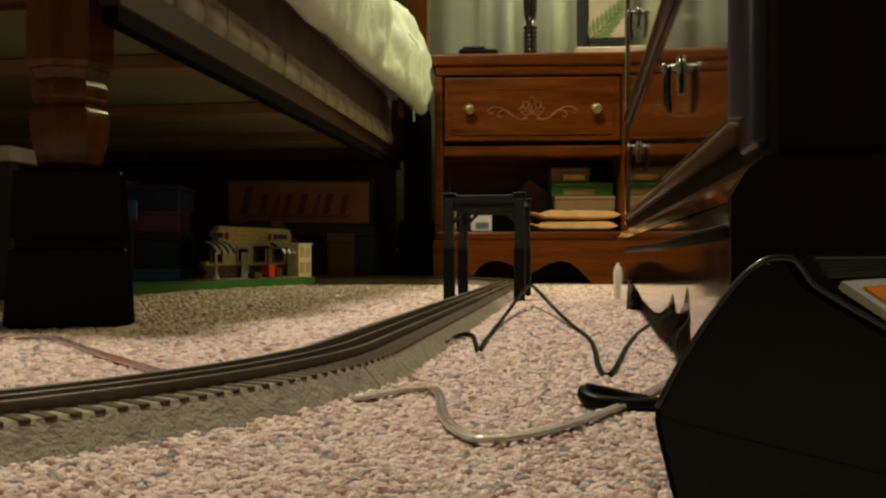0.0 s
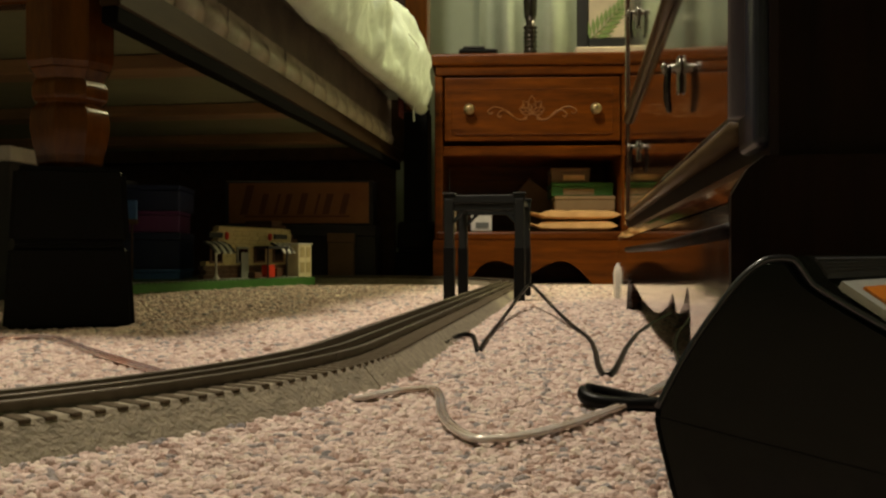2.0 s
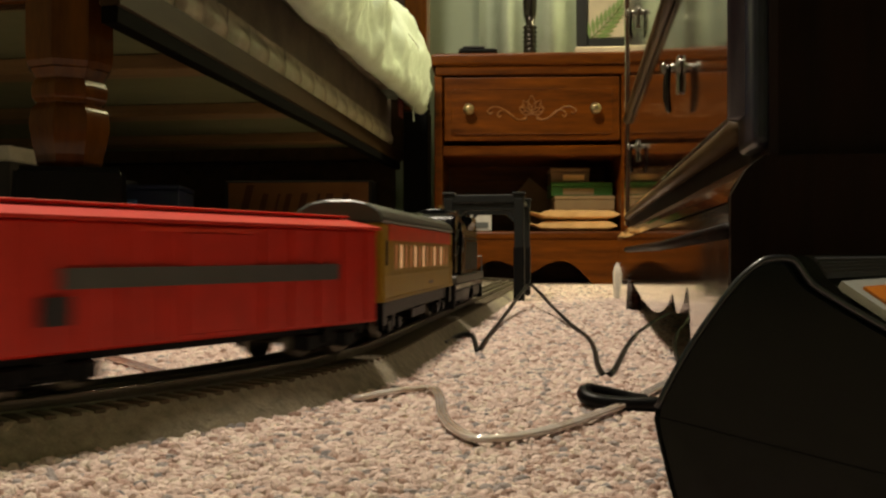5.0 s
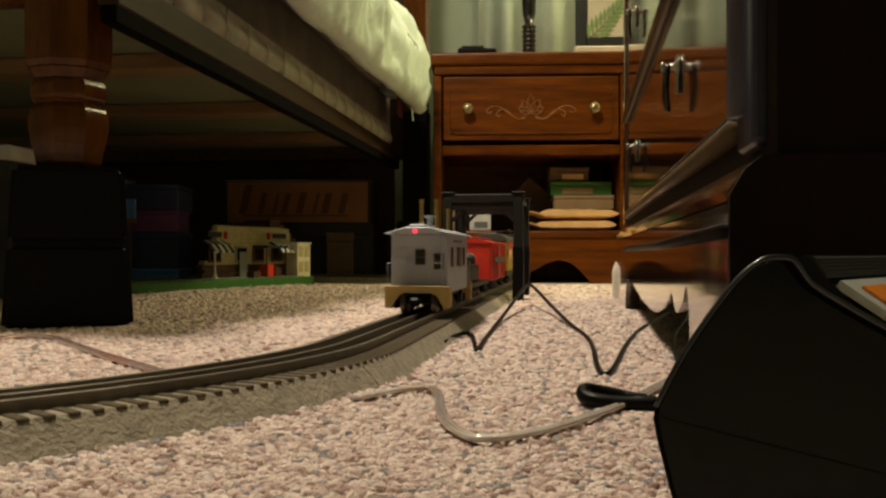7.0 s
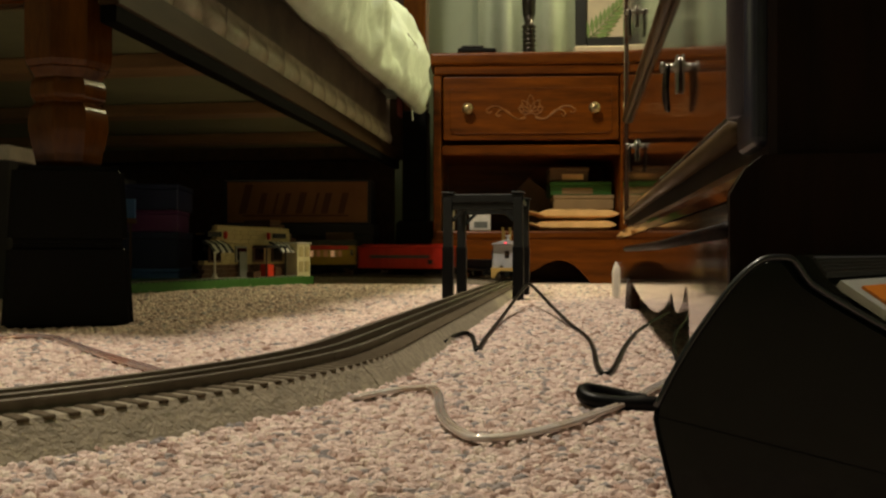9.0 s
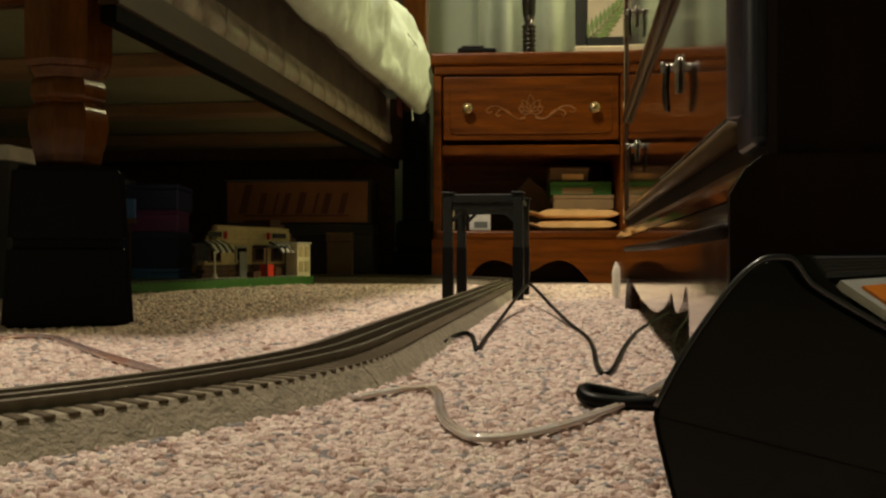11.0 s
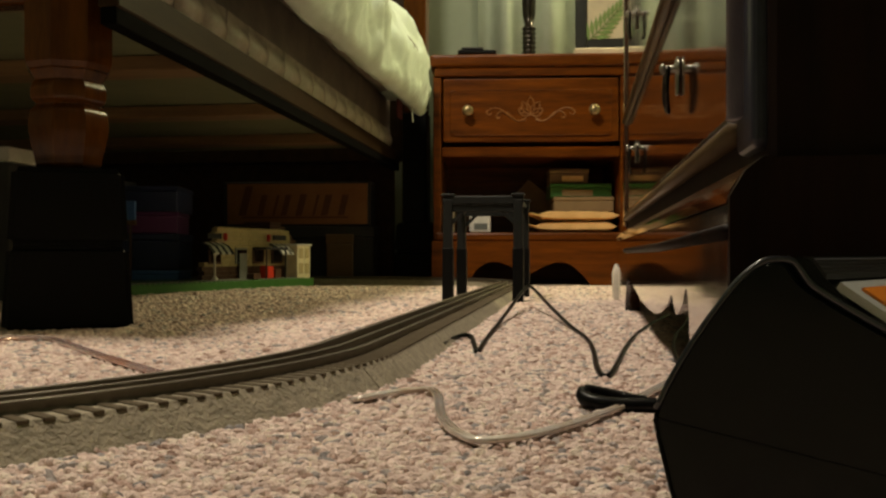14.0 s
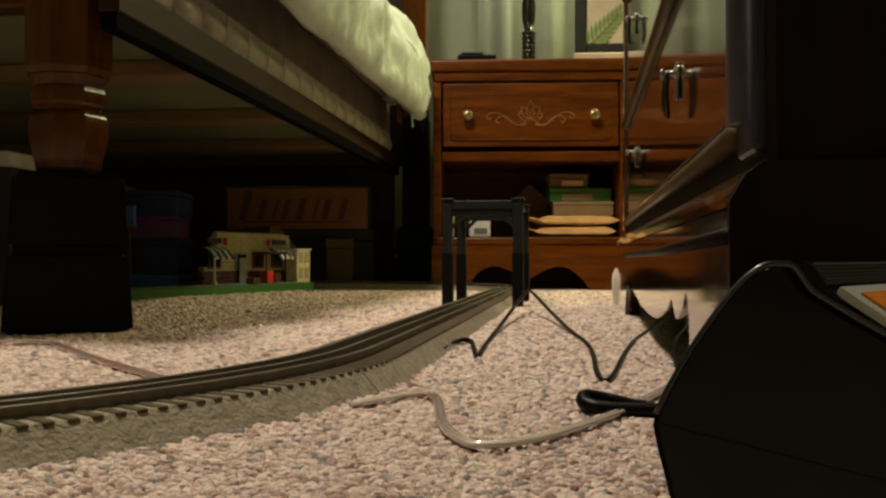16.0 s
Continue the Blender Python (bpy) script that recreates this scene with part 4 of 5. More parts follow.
# ---- transformer ----
def transformer():
    Y = 0.250
    k = Y / 1657.4

    def at(px, pz):
        return ((px - 784) * k, EYE[2] + (449 - pz) * k)
    out = [at(1210, 980), at(1178, 870), at(1157, 785), at(1149, 745), at(1154, 715), at(1184, 655), at(1220, 595), at(1262, 535), at(1300, 488), at(1330, 462), at(1352, 451), at(1385, 450), at(1402, 458), at(1425, 490), at(1440, 503), at(1500, 540), at(1580, 585), at(1720, 660), at(1735, 690), at(1735, 985)]
    cx, cz = out[0][0], 0.0
    out = [(a, max(0.002, b)) for a, b in out]
    t = thing("train_transformer", pose(0, 0, 0), "black plastic toy train transformer with an orange label", "transformer")
    d = Vector((0.66, 0.75))
    L = 0.105

    def extr(o, d0, d1):
        bm = bmesh.new()
        lo = [bm.verts.new((a + d.x * d0, Y + d.y * d0, b)) for a, b in o]
        hi = [bm.verts.new((a + d.x * d1, Y + d.y * d1, b)) for a, b in o]
        n = len(o)
        bm.faces.new(lo)
        bm.faces.new(hi[::-1])
        for i in range(n):
            bm.faces.new((lo[i], hi[i], hi[(i + 1) % n], lo[(i + 1) % n]))
        bmesh.ops.recalc_face_normals(bm, faces=bm.faces)
        return bm
    bm = extr(out, 0.0, 0.0045)
    es = [e for e in bm.edges if all(abs(v.co.y - Y) < 1e-5 for v in e.verts)]
    bmesh.ops.bevel(bm, geom=es, offset=0.0026, segments=3, affect="EDGES")
    part("end_cap", bm, TRAFO, t)
    rim = smooth_path([(a + 0.0016, Y + 0.0010, b - 0.0012) for a, b in out[4:18]], 4)
    part("cap_rim", tube(rim, 0.0009, 8), TRAFORIM, t, "glossy rounded rim", True)
    inner = [(a + (0.004 if a < 0.1 else (-0.002 if a > 0.12 else 0)), b if b < 0.003 else b - 0.0004) for a, b in out]
    part("housing", extr(inner, 0.0048, L), TRAFO, t)
    part("far_cap", extr(out, L + 0.0005, L + 0.012), TRAFO, t)
    # grille ribs along the upper slope, then the grey bezel and orange label on the slope
    a0, b0 = inner[12]
    a1, b1 = inner[13]
    for i in range(5):
        u = (i + 0.5) / 5
        x, z = a0 + (a1 - a0) * u, b0 + (b1 - b0) * u
        o = [(x - 0.0006, z - 0.002), (x - 0.0003, z + 0.0013), (x + 0.0006, z + 0.0008), (x + 0.0006, z - 0.002)]
        part("grille_rib", extr(o, 0.0052, L - 0.002), DARK, t)
    p, q = Vector(inner[13]), Vector(inner[17])
    n = Vector((-(q - p).y, (q - p).x)).normalized()
    for u0, u1, h0, d0, d1, mat, nm in ((0.08, 0.95, 0.0014, 0.0054, L - 0.003, LABELGREY, "control_panel"), (0.17, 0.75, 0.0022, 0.012, L - 0.008, LABELORANGE, "label_plate")):
        c0, c1 = p + (q - p) * u0, p + (q - p) * u1
        o = [tuple(c0 - n * 0.001), tuple(c0 + n * h0), tuple(c1 + n * h0), tuple(c1 - n * 0.001)]
        part(nm, extr(o, d0, d1), mat, t, "orange printed label" if mat is LABELORANGE else "grey control panel")
    s0, s1 = (at(1152, 738), at(1735, 880))
    part("seam", extr([(s0[0] + 0.0012, s0[1]), (s0[0] + 0.0012, s0[1] + 0.0004), (s1[0] - 0.002, s1[1] + 0.0004), (s1[0] - 0.002, s1[1])], -0.0003, 0.001), RISER, t)


transformer()


# ---- the train ----
CARS = []


def truck(parent, x, axles=2, pitch=0.036, r=0.0095):
    b = part("truck_frame", bmesh.new(), BLACKP, parent)
    bm = bmesh.new()
    ln = pitch * (axles - 1) + 0.022
    for s in (-1, 1):
        span(x - ln / 2, x + ln / 2, s * 0.022 - 0.002, s * 0.022 + 0.002, 0.006, 0.014, 0.001, 1, bm)
        for i in range(axles):
            xx = x + (i - (axles - 1) / 2) * pitch
            box(0.011, 0.006, 0.009, (xx, s * 0.0235, 0.0095), 0.001, 1, bm)
        box(0.010, 0.005, 0.010, (x, s * 0.023, 0.013), 0.001, 1, bm)
    span(x - ln / 2 + 0.006, x + ln / 2 - 0.006, -0.020, 0.020, 0.010, 0.016, 0.001, 1, bm)
    bm.to_mesh(b.data)
    bm.free()
    for i in range(axles):
        xx = x + (i - (axles - 1) / 2) * pitch
        for s in (-1, 1):
            w = turned([(r + 0.002, 0), (r + 0.002, 0.0012), (r, 0.0016), (r, 0.005), (r * 0.7, 0.0055), (r * 0.35, 0.004)], 18, None, pose(xx, s * 0.0135, r, -90 * s))
            part("wheel", w, STEEL, b, "", True)
        part("axle", tube([(xx, -0.0135, r), (xx, 0.0135, r)], 0.0018, 6), STEEL, b)


def coupler(parent, x, s):
    bm = bmesh.new()
    box(0.020, 0.006, 0.005, (x + s * 0.006, 0, 0.012), 0.001, 1, bm)
    box(0.009, 0.010, 0.009, (x + s * 0.014, 0, 0.012), 0.002, 1, bm)
    part("coupler", bm, BLACKP, parent)


def engine(back):
    t = thing("diesel_locomotive", Matrix(), "glossy black toy diesel locomotive with grey walkway edge", "toy locomotive", "toy train")
    hl = 0.135
    part("walkway", span(-hl, hl, -0.032, 0.032, 0.0285, 0.0365, 0.0008), SILLG, t, "grey walkway edge")
    part("sill", span(-hl + 0.004, hl - 0.004, -0.0305, 0.0305, 0.0215, 0.0283, 0.001), BLACKG, t)
    # long hood, cab and nose
    hood = [(-0.026, 0.0367), (0.026, 0.0367), (0.026, 0.094), (0.019, 0.1015), (-0.019, 0.1015), (-0.026, 0.094)]
    hb = part("hood", prism(hood, -0.112, 0.046, "x", 0.0008), BLACKG, t)
    for i in range(6):
        x = -0.108 + i * 0.0255
        for s in (-1, 1):
            part("hood_door", span(x, x + 0.0215, s * 0.0262 - 0.0006, s * 0.0262 + 0.0006, 0.041, 0.074, 0.0004), BLACKP, hb)
    for s in (-1, 1):
        part("radiator_wing", prism([(s * 0.026, 0.088), (s * 0.0315, 0.097), (s * 0.0315, 0.102), (s * 0.019, 0.1045), (s * 0.019, 0.1017)], -0.055, -0.005, "x"), BLACKG, hb)
        part("pinstripe", span(-0.111, 0.045, s * 0.0266 - 0.0003, s * 0.0268 + 0.0003, 0.0775, 0.0785, 0), DARK, hb)
    for x, dz in ((-0.095, 0.006), (-0.070, 0.006), (-0.030, 0.009), (0.020, 0.006)):
        fan = part("roof_fan", turned([(0.0105, 0.0957), (0.0105, 0.1005), (0.008, 0.1015), (0.003, 0.1015)], 18, None, pose(x, 0, dz)), BLACKP, hb, "", True)
        part("fan_grille", turned([(0.0075, 0.1016), (0.0075, 0.1026)], 12, None, pose(x, 0, dz)), GREYSILL, fan)
    part("exhaust_stack", span(0.036, 0.045, -0.008, 0.008, 0.1017, 0.108, 0.001), BLACKP, hb)
    cabp = [(-0.0305, 0.0367), (0.0305, 0.0367), (0.0305, 0.092), (0.021, 0.104), (0.008, 0.1085), (-0.008, 0.1085), (-0.021, 0.104), (-0.0305, 0.092)]
    cab = part("cab", prism(cabp, 0.0465, 0.084, "x", 0.001), BLACKG, t)
    for s in (-1, 1):
        for x in (0.050, 0.067):
            part("cab_window", span(x, x + 0.013, s * 0.0308 - 0.0006, s * 0.0308 + 0.0006, 0.066, 0.083, 0.0004), DKGLASS, cab)
    part("horn", tube([(0.056, 0.006, 0.1110), (0.078, 0.006, 0.1110)], 0.002, 8), BRASS, cab)
    nose = part("nose", prism([(0.0842, 0.0367), (0.121, 0.0367), (0.122, 0.080), (0.119, 0.094), (0.112, 0.101), (0.0842, 0.1045)], -0.028, 0.028, "y", 0.003), BLACKG, t)
    for s in (-1, 1):
        for dz in (0.0, 0.017):
            part("curved_stripe", tube(smooth_path([(0.120, s * 0.0282, 0.058 + dz), (0.108, s * 0.0285, 0.060 + dz), (0.096, s * 0.0285, 0.066 + dz), (0.086, s * 0.0285, 0.068 + dz)], 5), 0.0005, 6), GREYSILL, nose)
        part("nose_window", span(0.1205, 0.1228, s * 0.0125 - 0.008, s * 0.0125 + 0.008, 0.078, 0.091, 0.0004), DKGLASS, nose)
        part("grab_iron", tube([(0.0835, s * 0.0320, 0.062), (0.0835, s * 0.0330, 0.078)], 0.0009, 6), GREYSILL, cab)
    part("headlight_housing", turned([(0.0085, 0), (0.0085, 0.006), (0.0065, 0.0062)], 14, None, pose(-0.110, 0, 0.0885, 0, -90)), BLACKP, nose)
    part("headlight", turned([(0.006, 0.0064), (0.006, 0.0072)], 12, None, pose(-0.110, 0, 0.0885, 0, -90)), HEADLIGHT, nose, "lit white headlight")
    part("fuel_tank", prism([(-0.027, 0.0213), (0.027, 0.0213), (0.024, 0.005), (-0.024, 0.005)], -0.034, 0.034, "x", 0.001), BLACKP, t)
    for s in (-1, 1):
        part("pilot", span(s * (hl + 0.001) - 0.002, s * (hl + 0.001) + 0.002, -0.030, 0.030, 0.003, 0.0283, 0.001), BLACKP, t)
        truck(t, s * 0.082, 2, 0.044, 0.0105)
        part("truck_side", span(s * 0.082 - 0.036, s * 0.082 + 0.036, -0.0285, 0.0285, 0.008, 0.0213, 0.002), BLACKP, t)
        coupler(t, s * (hl + 0.002), s)
        for k in (-1, 1) if s < 0 else ():
            xe = s * (hl - 0.001)
            part("end_rail", tube([(xe, k * 0.030, 0.0365), (xe, k * 0.030, 0.056), (xe, k * 0.008, 0.056), (xe, k * 0.008, 0.0365)], 0.0009, 6), GREYSILL, t)
    CARS.append((t, back + hl, 0.164))


def passenger_car(back):
    t = thing("passenger_car", Matrix(), "yellow toy passenger car with red stripe and grey roof", "toy passenger car", "toy train")
    hl = 0.170
    body = part("body", span(-hl, hl, -0.0295, 0.0295, 0.0275, 0.0805, 0.002, 2), YELLOWP, t)
    rp = [(0.0305, 0.0807), (0.0305, 0.083), (0.027, 0.089), (0.019, 0.0935), (0.008, 0.0955), (-0.008, 0.0955), (-0.019, 0.0935), (-0.027, 0.089), (-0.0305, 0.083), (-0.0305, 0.0807)]
    roof = part("roof", prism(rp, -hl - 0.002, hl + 0.002, "x", 0.0012), ROOFG, t, "grey rounded roof")
    for i in range(6):
        part("roof_vent", box(0.012, 0.006, 0.0016, (-0.14 + i * 0.056, 0, 0.0962), 0.0005), ROOFG, roof)
    for s in (-1, 1):
        part("red_stripe", span(-hl + 0.020, hl - 0.021, s * 0.0297 - 0.0005, s * 0.0297 + 0.0005, 0.0690, 0.0798, 0), REDP, t, "red letter board")
        part("belt_rail", span(-hl + 0.001, hl - 0.001, s * 0.0298 - 0.0007, s * 0.0298 + 0.0007, 0.0440, 0.0460, 0.0003), YELLOWP, t)
        part("lower_rail", span(-hl + 0.001, hl - 0.001, s * 0.0298 - 0.0007, s * 0.0298 + 0.0007, 0.0278, 0.0300, 0.0003), YELLOWP, t)
        for i in range(14):
            x = -0.131 + i * 0.0194
            w = part("window", span(x, x + 0.0088, s * 0.0297 - 0.0006, s * 0.0297 + 0.0006, 0.0495, 0.0660, 0), WINGLOW if i % 5 in (1, 4) else WINDIM, t, "warm lit window")
            part("window_frame", span(x - 0.0012, x + 0.0100, s * 0.0297 - 0.0004, s * 0.0297 + 0.0004, 0.0482, 0.0673, 0.0002), ENDTAN, w)
        for x in (-hl + 0.004, hl - 0.019):
            part("vestibule_door", span(x, x + 0.013, s * 0.0297 - 0.0004, s * 0.0297 + 0.0004, 0.030, 0.072, 0), YELLOWP, t)
            part("door_window", span(x + 0.003, x + 0.010, s * 0.0299 - 0.0005, s * 0.0299 + 0.0005, 0.052, 0.069, 0), DKGLASS, t)
            part("step", span(x, x + 0.014, s * 0.027 - 0.002, s * 0.027 + 0.002, 0.012, 0.027, 0.0005), BLACKP, t)
        part("number_bar", span(0.02, 0.042, s * 0.0299 - 0.0002, s * 0.0299 + 0.0002, 0.0345, 0.0370, 0), BROWNB, t)
    part("underframe", span(-hl + 0.003, hl - 0.003, -0.026, 0.026, 0.0165, 0.0273, 0.001), BLACKP, t)
    part("battery_box", span(-0.03, 0.035, -0.024, 0.024, 0.008, 0.0163, 0.001), BLACKP, t)
    for s in (-1, 1):
        truck(t, s * 0.112, 2, 0.036)
        coupler(t, s * (hl + 0.001), s)
        part("diaphragm", span(s * (hl + 0.0025) - 0.002, s * (hl + 0.0025) + 0.002, -0.011, 0.011, 0.028, 0.074, 0.0005), DARK, t)
    CARS.append((t, back + hl, 0.224))


def boxcar(back):
    t = thing("boxcar", Matrix(), "orange-red toy boxcar with a dark sliding door", "toy boxcar", "toy train")
    hl = 0.135
    part("body", span(-hl, hl, -0.028, 0.028, 0.018, 0.074, 0.001), ORANGEP, t)
    roof = part("roof", prism([(-0.030, 0.0742), (-0.030, 0.076), (0, 0.082), (0.030, 0.076), (0.030, 0.0742)], -hl - 0.002, hl + 0.002, "x"), ORANGEP, t)
    part("roof_walk", span(-hl, hl, -0.006, 0.006, 0.0823, 0.0838, 0.0004), ORANGEP, roof)
    for s in (-1, 1):
        dr = part("sliding_door", span(-0.022, 0.022, s * 0.0285 - 0.001, s * 0.0285 + 0.001, 0.021, 0.070, 0.0004), ORANGEP, t)
        part("door_track", span(-0.05, 0.03, s * 0.0288 - 0.0009, s * 0.0288 + 0.0009, 0.0705, 0.0725, 0.0003), REDP, dr)
        for i in range(12):
            x = -0.124 + i * 0.0225
            if abs(x) > 0.027:
                part("side_rib", span(x - 0.001, x + 0.001, s * 0.0285 - 0.0008, s * 0.0285 + 0.0008, 0.020, 0.073, 0.0003), ORANGEP, t)
        part("lettering_bar", span(-0.09, 0.095, s * 0.0298 - 0.0003, s * 0.0298 + 0.0003, 0.045, 0.054, 0), GREYSILL, t, "grey stripe of lettering")
        part("hatch", span(-0.100, -0.085, s * 0.0300 - 0.0003, s * 0.0300 + 0.0003, 0.030, 0.042, 0), DARK, t)
        truck(t, s * 0.092, 2, 0.034)
        coupler(t, s * (hl + 0.001), s)
    part("underframe", span(-hl + 0.003, hl - 0.003, -0.022, 0.022, 0.014, 0.0178, 0.0005), BLACKP, t)
    CARS.append((t, back + hl, 0.184))


def searchlight_car(back):
    t = thing("searchlight_car", Matrix(), "black toy flatcar with a lit searchlight drum", "toy flatcar", "toy train")
    hl = 0.125
    part("deck", span(-hl, hl, -0.027, 0.027, 0.016, 0.022, 0.001), BLACKP, t)
    part("generator", span(-0.104, 0.05, -0.020, 0.020, 0.0222, 0.044, 0.003, 2), BLACKP, t)
    dm = part("lamp_drum", turned([(0.013, 0), (0.0145, 0.003), (0.0145, 0.020), (0.010, 0.024)], 18, None, pose(-0.086, 0, 0.056, 0, -80)), DARK, t)
    part("lens", turned([(0.0135, 0.0), (0.0125, 0.006), (0.009, 0.011), (0.003, 0.0135)], 16, None, pose(-0.108, 0, 0.0600, 0, -80)), LAMPPINK, dm, "pinkish glowing lens", True)
    part("lamp_yoke", span(-0.100, -0.090, -0.017, 0.017, 0.0442, 0.047, 0.0005), BLACKP, t)
    part("front_lamp", turned([(0.0085, 0.0), (0.0075, 0.004), (0.003, 0.006)], 16, None, pose(0.098, 0, 0.050, 0, 80)), LAMPWHITE, t, "yellowish white glowing lamp", True)
    part("lamp_housing", turned([(0.006, 0.0), (0.0105, 0.004), (0.0105, 0.012), (0.009, 0.0125)], 16, None, pose(0.0855, 0, 0.0478, 0, 80)), DARK, t)
    part("front_lamp_post", turned([(0.004, 0.0222), (0.004, 0.044)], 10, None, pose(0.095, 0, 0)), BLACKP, t)
    for s in (-1, 1):
        truck(t, s * 0.085, 2, 0.032)
        coupler(t, s * (hl + 0.001), s)
    CARS.append((t, back + hl, 0.17))


def caboose(back):
    t = thing("caboose", Matrix(), "silver toy caboose with buff end platforms and a red tail light", "toy caboose", "toy train")
    hl = 0.094
    bd = part("body", span(-hl + 0.012, hl - 0.012, -0.0285, 0.0285, 0.0195, 0.0785, 0.001), SILVERP, t)
    part("roof", prism([(-0.0325, 0.0787), (-0.0325, 0.0797), (-0.012, 0.0855), (0.012, 0.0855), (0.0325, 0.0797), (0.0325, 0.0787)], -hl - 0.001, hl + 0.001, "x", 0.0006), SILVERP, t)
    for x, y, h in ((-0.02, 0.008, 0.114), (-0.02, -0.008, 0.114), (0.055, 0.004, 0.107), (0.055, -0.010, 0.107)):
        p = part("chimney_pipe", turned([(0.0022, 0.084), (0.0022, h), (0.0028, h), (0.0028, h + 0.003)], 10, None, pose(x, y, 0)), BRASS, t, "thin brass stack")
    part("roof_walk", span(-hl + 0.002, -0.016, -0.008, 0.008, 0.0868, 0.0885, 0.0006), SILVERP, t)
    part("smoke_jack", turned([(0.003, 0.0866), (0.003, 0.096), (0.006, 0.097), (0.006, 0.099)], 12, None, pose(-0.040, -0.004, 0)), SILVERP, t)
    for s in (-1, 1):
        for x in (-0.058, -0.012, 0.040):
            w = part("side_window", span(x, x + 0.014, s * 0.0287 - 0.0006, s * 0.0287 + 0.0006, 0.046, 0.066, 0.0003), DKGLASS, t)
        part("lettering_bar", span(-0.04, 0.03, s * 0.0287 - 0.0004, s * 0.0287 + 0.0004, 0.071, 0.0735, 0), GREYSILL, t)
        part("emblem_bar", span(0.008, 0.03, s * 0.0287 - 0.0004, s * 0.0287 + 0.0004, 0.045, 0.066, 0), GREYSILL, t)
        # end platform: arched step piece, rails, ladder, door and windows
        x0, x1 = (hl - 0.0115, hl) if s > 0 else (-hl, -hl + 0.0115)
        out = [(-0.033, 0.0275), (-0.033, 0.006), (-0.026, 0.005), (-0.020, 0.018), (-0.012, 0.0215), (0.012, 0.0215), (0.020, 0.018), (0.026, 0.005), (0.033, 0.006), (0.033, 0.0275)]
        pf = part("end_platform", prism(out, x0, x1, "x", 0.0006), ENDTAN, t, "buff step platform")
        xe = s * (hl - 0.0118)
        for yw, zw in ((s * 0.001, 0.056), (s * 0.0195, 0.0515)):
            fr = part("end_window", span(xe - 0.001, xe + 0.0012, yw - 0.0052, yw + 0.0052, zw - 0.008, zw + 0.008, 0.0003), BROWNB, t)
            for zp in (-0.004, 0.004):
                part("pane", span(xe - 0.0014, xe + 0.0016, yw - 0.0042, yw + 0.0042, zw + zp - 0.0032, zw + zp + 0.0032, 0), DKGLASS, fr)
        for k in (-1, 1):
            part("end_rail", tube([(s * (hl - 0.001), k * 0.030, 0.0275), (s * (hl - 0.001), k * 0.030, 0.050), (s * (hl - 0.001), k * 0.012, 0.050), (s * (hl - 0.001), k * 0.012, 0.0275)], 0.0005, 6), SILVERP, t)
        part("brake_wheel", turned([(0.0048, 0), (0.0048, 0.0012)], 14, None, pose(s * hl, -s * 0.0165, 0.050, 0, 90 * s)), SILVERP, t)
        lad = part("ladder", tube([(s * (hl - 0.002), -0.024, 0.0275), (s * (hl - 0.002), -0.024, 0.079)], 0.0008, 5), SILVERP, t)
        truck(t, s * 0.062, 2, 0.034, 0.0105)
        coupler(t, s * (hl + 0.001), s)
    part("tail_light", turned([(0.0019, 0), (0.0019, 0.002), (0.001, 0.003)], 12, None, pose(-hl - 0.0012, 0.002, 0.0815, 0, -90)), LEDRED, t, "glowing red tail light", True)
    part("underframe", span(-hl + 0.013, hl - 0.013, -0.022, 0.022, 0.0150, 0.0193, 0.0006), BLACKP, t)
    CARS.append((t, back + hl, 0.104))


GREYSILL = material("grey_trim", (0.09, 0.09, 0.085), 0.45, scale=60)
SILLG = material("walkway_grey", (0.12, 0.11, 0.085), 0.5, scale=60)
BLACKG = material("glossy_black", (0.004, 0.004, 0.005), 0.2, scale=60, bump=0.03, coat=0.0, spec=0.1)
engine(0.0)
passenger_car(0.285)
boxcar(0.645)
searchlight_car(0.935)
caboose(1.21)


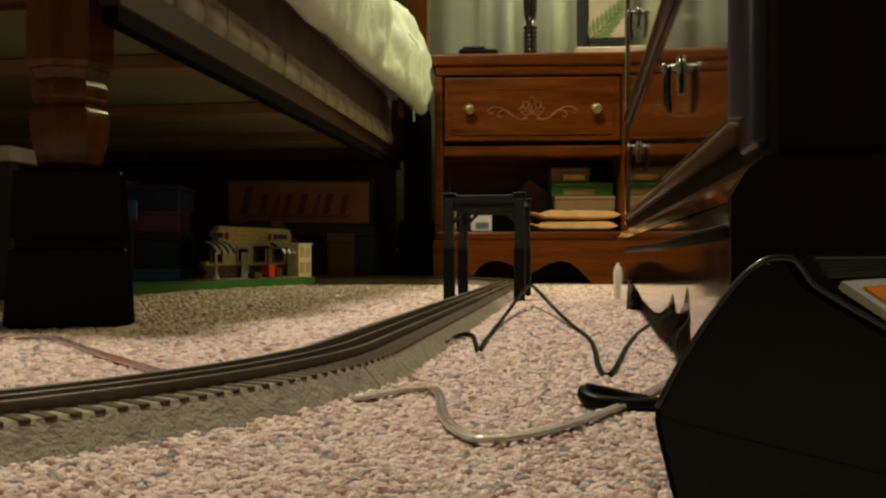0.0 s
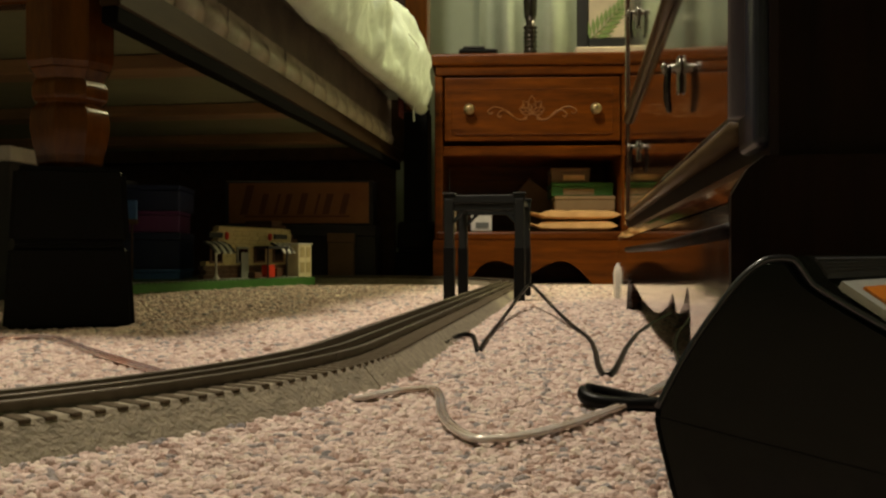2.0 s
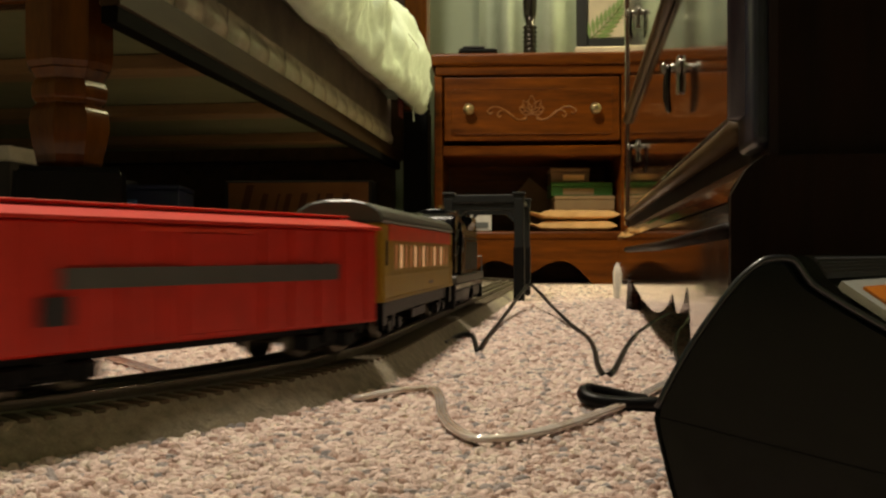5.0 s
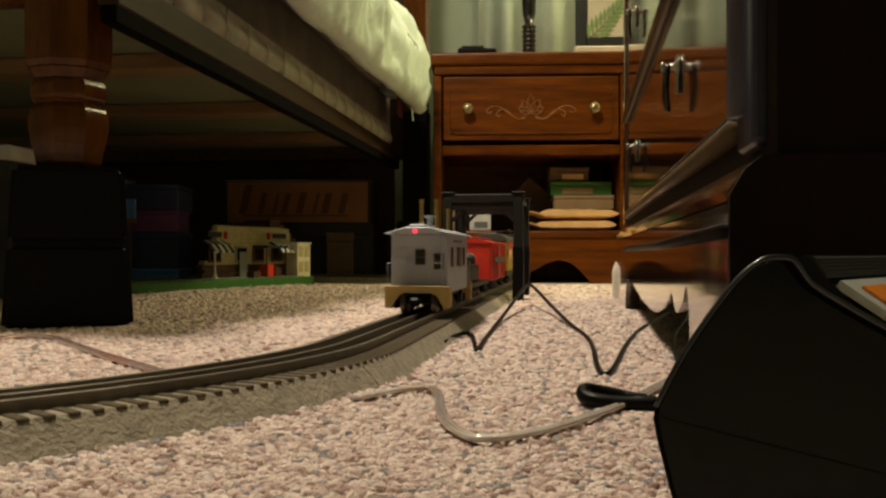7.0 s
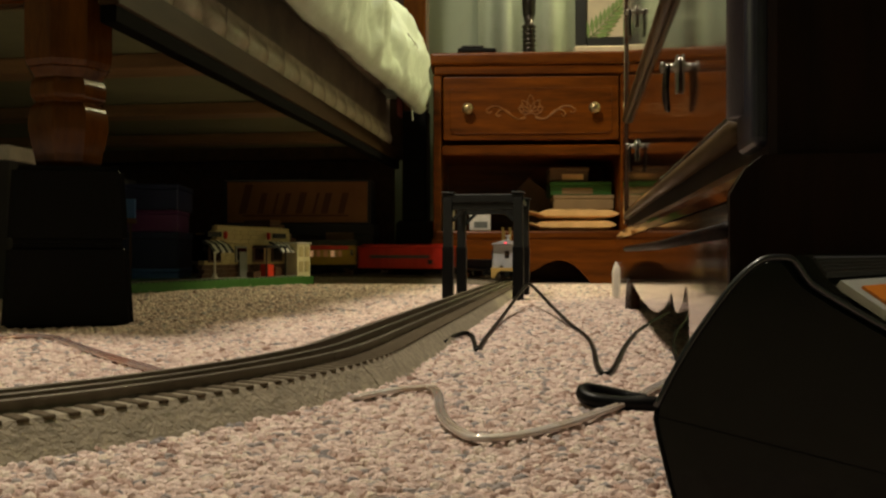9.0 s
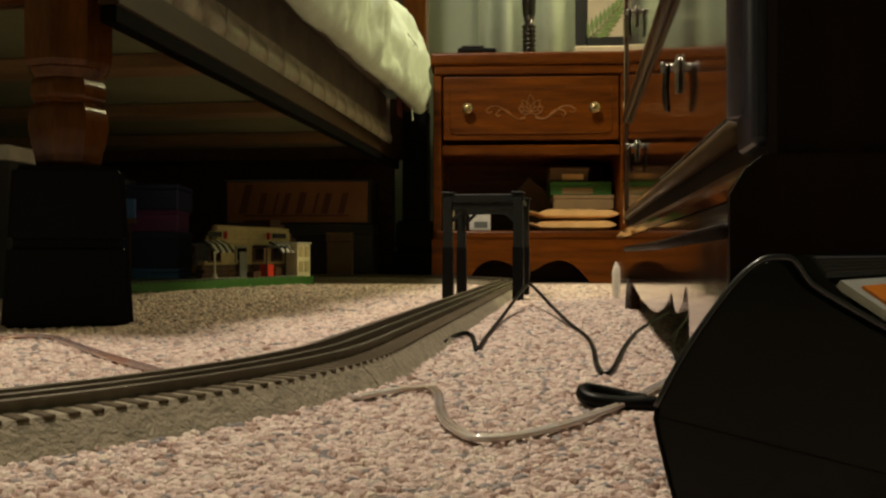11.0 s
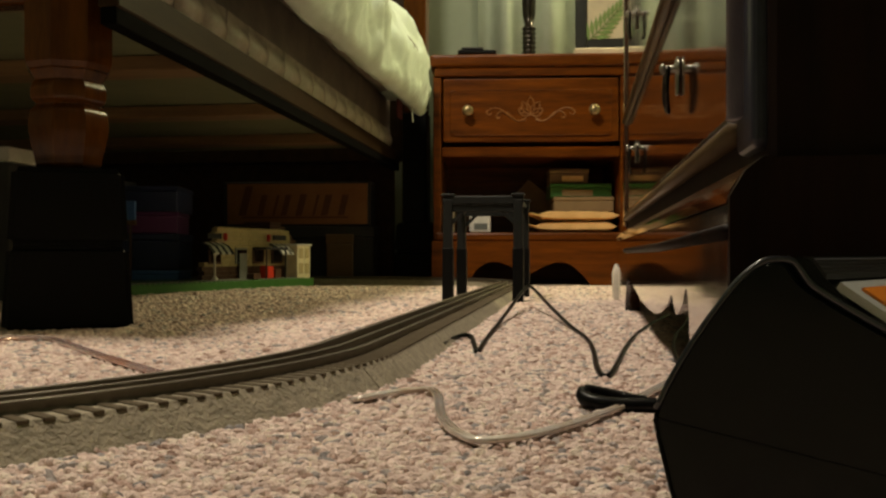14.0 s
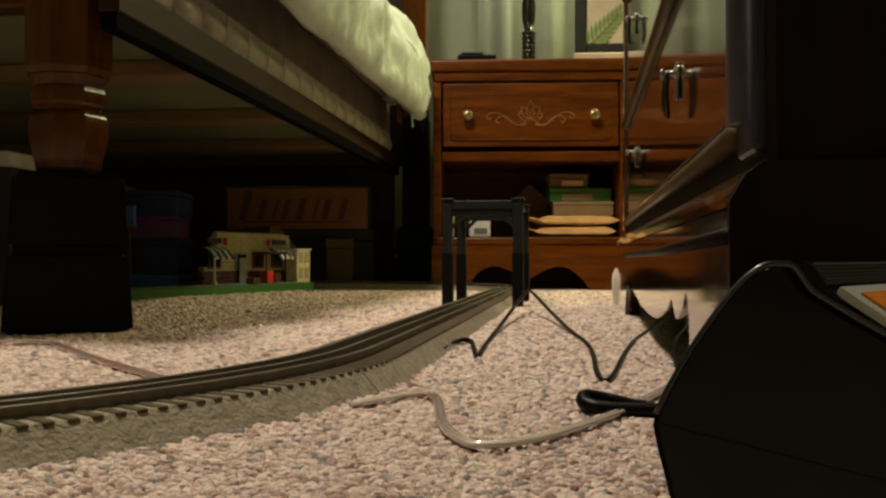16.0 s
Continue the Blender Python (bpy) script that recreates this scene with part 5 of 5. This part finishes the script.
# ---- carpet pile ----
def carpet_tufts():
    """Looped pile as small rounded lumps, finer towards the camera's side of the room."""
    rng = np.random.default_rng(5)
    ring = [2 * math.pi * i / 6 for i in range(6)]
    bv = np.array([(math.cos(q), math.sin(q), -0.5) for q in ring] + [(0.72 * math.cos(q + 0.5), 0.72 * math.sin(q + 0.5), 0.62) for q in ring] + [(0, 0, 1.0)])
    bf = np.array([f for i in range(6) for f in ((i, (i + 1) % 6, 6 + i), ((i + 1) % 6, 6 + (i + 1) % 6, 6 + i), (6 + i, 6 + (i + 1) % 6, 12))])
    pts = []
    y = 0.16
    while y < 2.3:
        step = 0.0038 + 0.0030 * max(0, y - 0.35)
        half = 0.49 * y + 0.05
        n = int(2 * half / (step * 1.12))
        x = (np.arange(n) + 0.5) / n * 2 * half - half
        pts.append(np.stack([x + rng.normal(0, step * 0.25, n), np.full(n, y) + rng.normal(0, step * 0.22, n), np.full(n, step)], 1))
        y += step * 0.82
    p = np.concatenate(pts)
    n = len(p)
    a = rng.uniform(-0.9, 0.9, n)
    sx, sy, sz = p[:, 2] * rng.uniform(0.55, 1.05, n), p[:, 2] * rng.uniform(0.45, 0.70, n), p[:, 2] * rng.uniform(0.20, 0.60, n)
    c, s = np.cos(a), np.sin(a)
    v = bv[None] * np.stack([sx, sy, sz], 1)[:, None]
    v = v * (1 + rng.normal(0, 0.16, (n, len(bv), 1)))
    w = np.empty_like(v)
    w[..., 0] = v[..., 0] * c[:, None] - v[..., 1] * s[:, None] + p[:, None, 0]
    w[..., 1] = v[..., 0] * s[:, None] + v[..., 1] * c[:, None] + p[:, None, 1]
    w[..., 2] = v[..., 2] + rng.uniform(-0.0002, 0.0012, n)[:, None]
    f = (bf[None] + (np.arange(n) * len(bv))[:, None, None]).reshape(-1, 3)
    me = bpy.data.meshes.new("carpet_pile")
    me.from_pydata(w.reshape(-1, 3).tolist(), [], f.tolist())
    me.polygons.foreach_set("use_smooth", [True] * len(f))
    me.materials.append(CARPET)
    ob = new("carpet_pile", me)
    tagged(ob, "looped beige carpet pile with slate and brown flecks", "carpet", kind="stuff")


carpet_tufts()


def loco_front(t):
    """How far along the loop the engine's nose is at t seconds."""
    keys = ((-1, -1.53), (0, -1.09), (3.2, 0.31), (3.4, 0.425), (3.6, 0.525), (3.8, 0.59), (4.0, 0.65), (4.2, 0.735), (6.3, 1.905), (6.6, 2.04), (7.0, 2.262),
            (7.5, 2.505), (8.0, 2.78), (8.5, 3.08), (9.0, 3.37), (9.2, 3.475), (11.3, 4.55), (16.0, 6.90), (17, 7.4))
    for (t0, a), (t1, b) in zip(keys, keys[1:]):
        if t0 <= t <= t1:
            return a + (b - a) * (t - t0) / (t1 - t0)


def car_pose(s, base):
    x0, y0, _ = track(s - base / 2)
    x1, y1, _ = track(s + base / 2)
    return pose((x0 + x1) / 2, (y0 + y1) / 2, ZR, 0, 0, math.degrees(math.atan2(y1 - y0, x1 - x0)))


def motions():
    """The train goes round the loop."""
    times = [i * 0.2 for i in range(81)]
    for car, back, base in CARS:
        turn = pose(0, 0, 0, 0, 0, 180) if car.name.startswith("diesel") else Matrix()
        walk(car, [(t, car_pose(loco_front(t) - back, base) @ turn) for t in times])


motions()
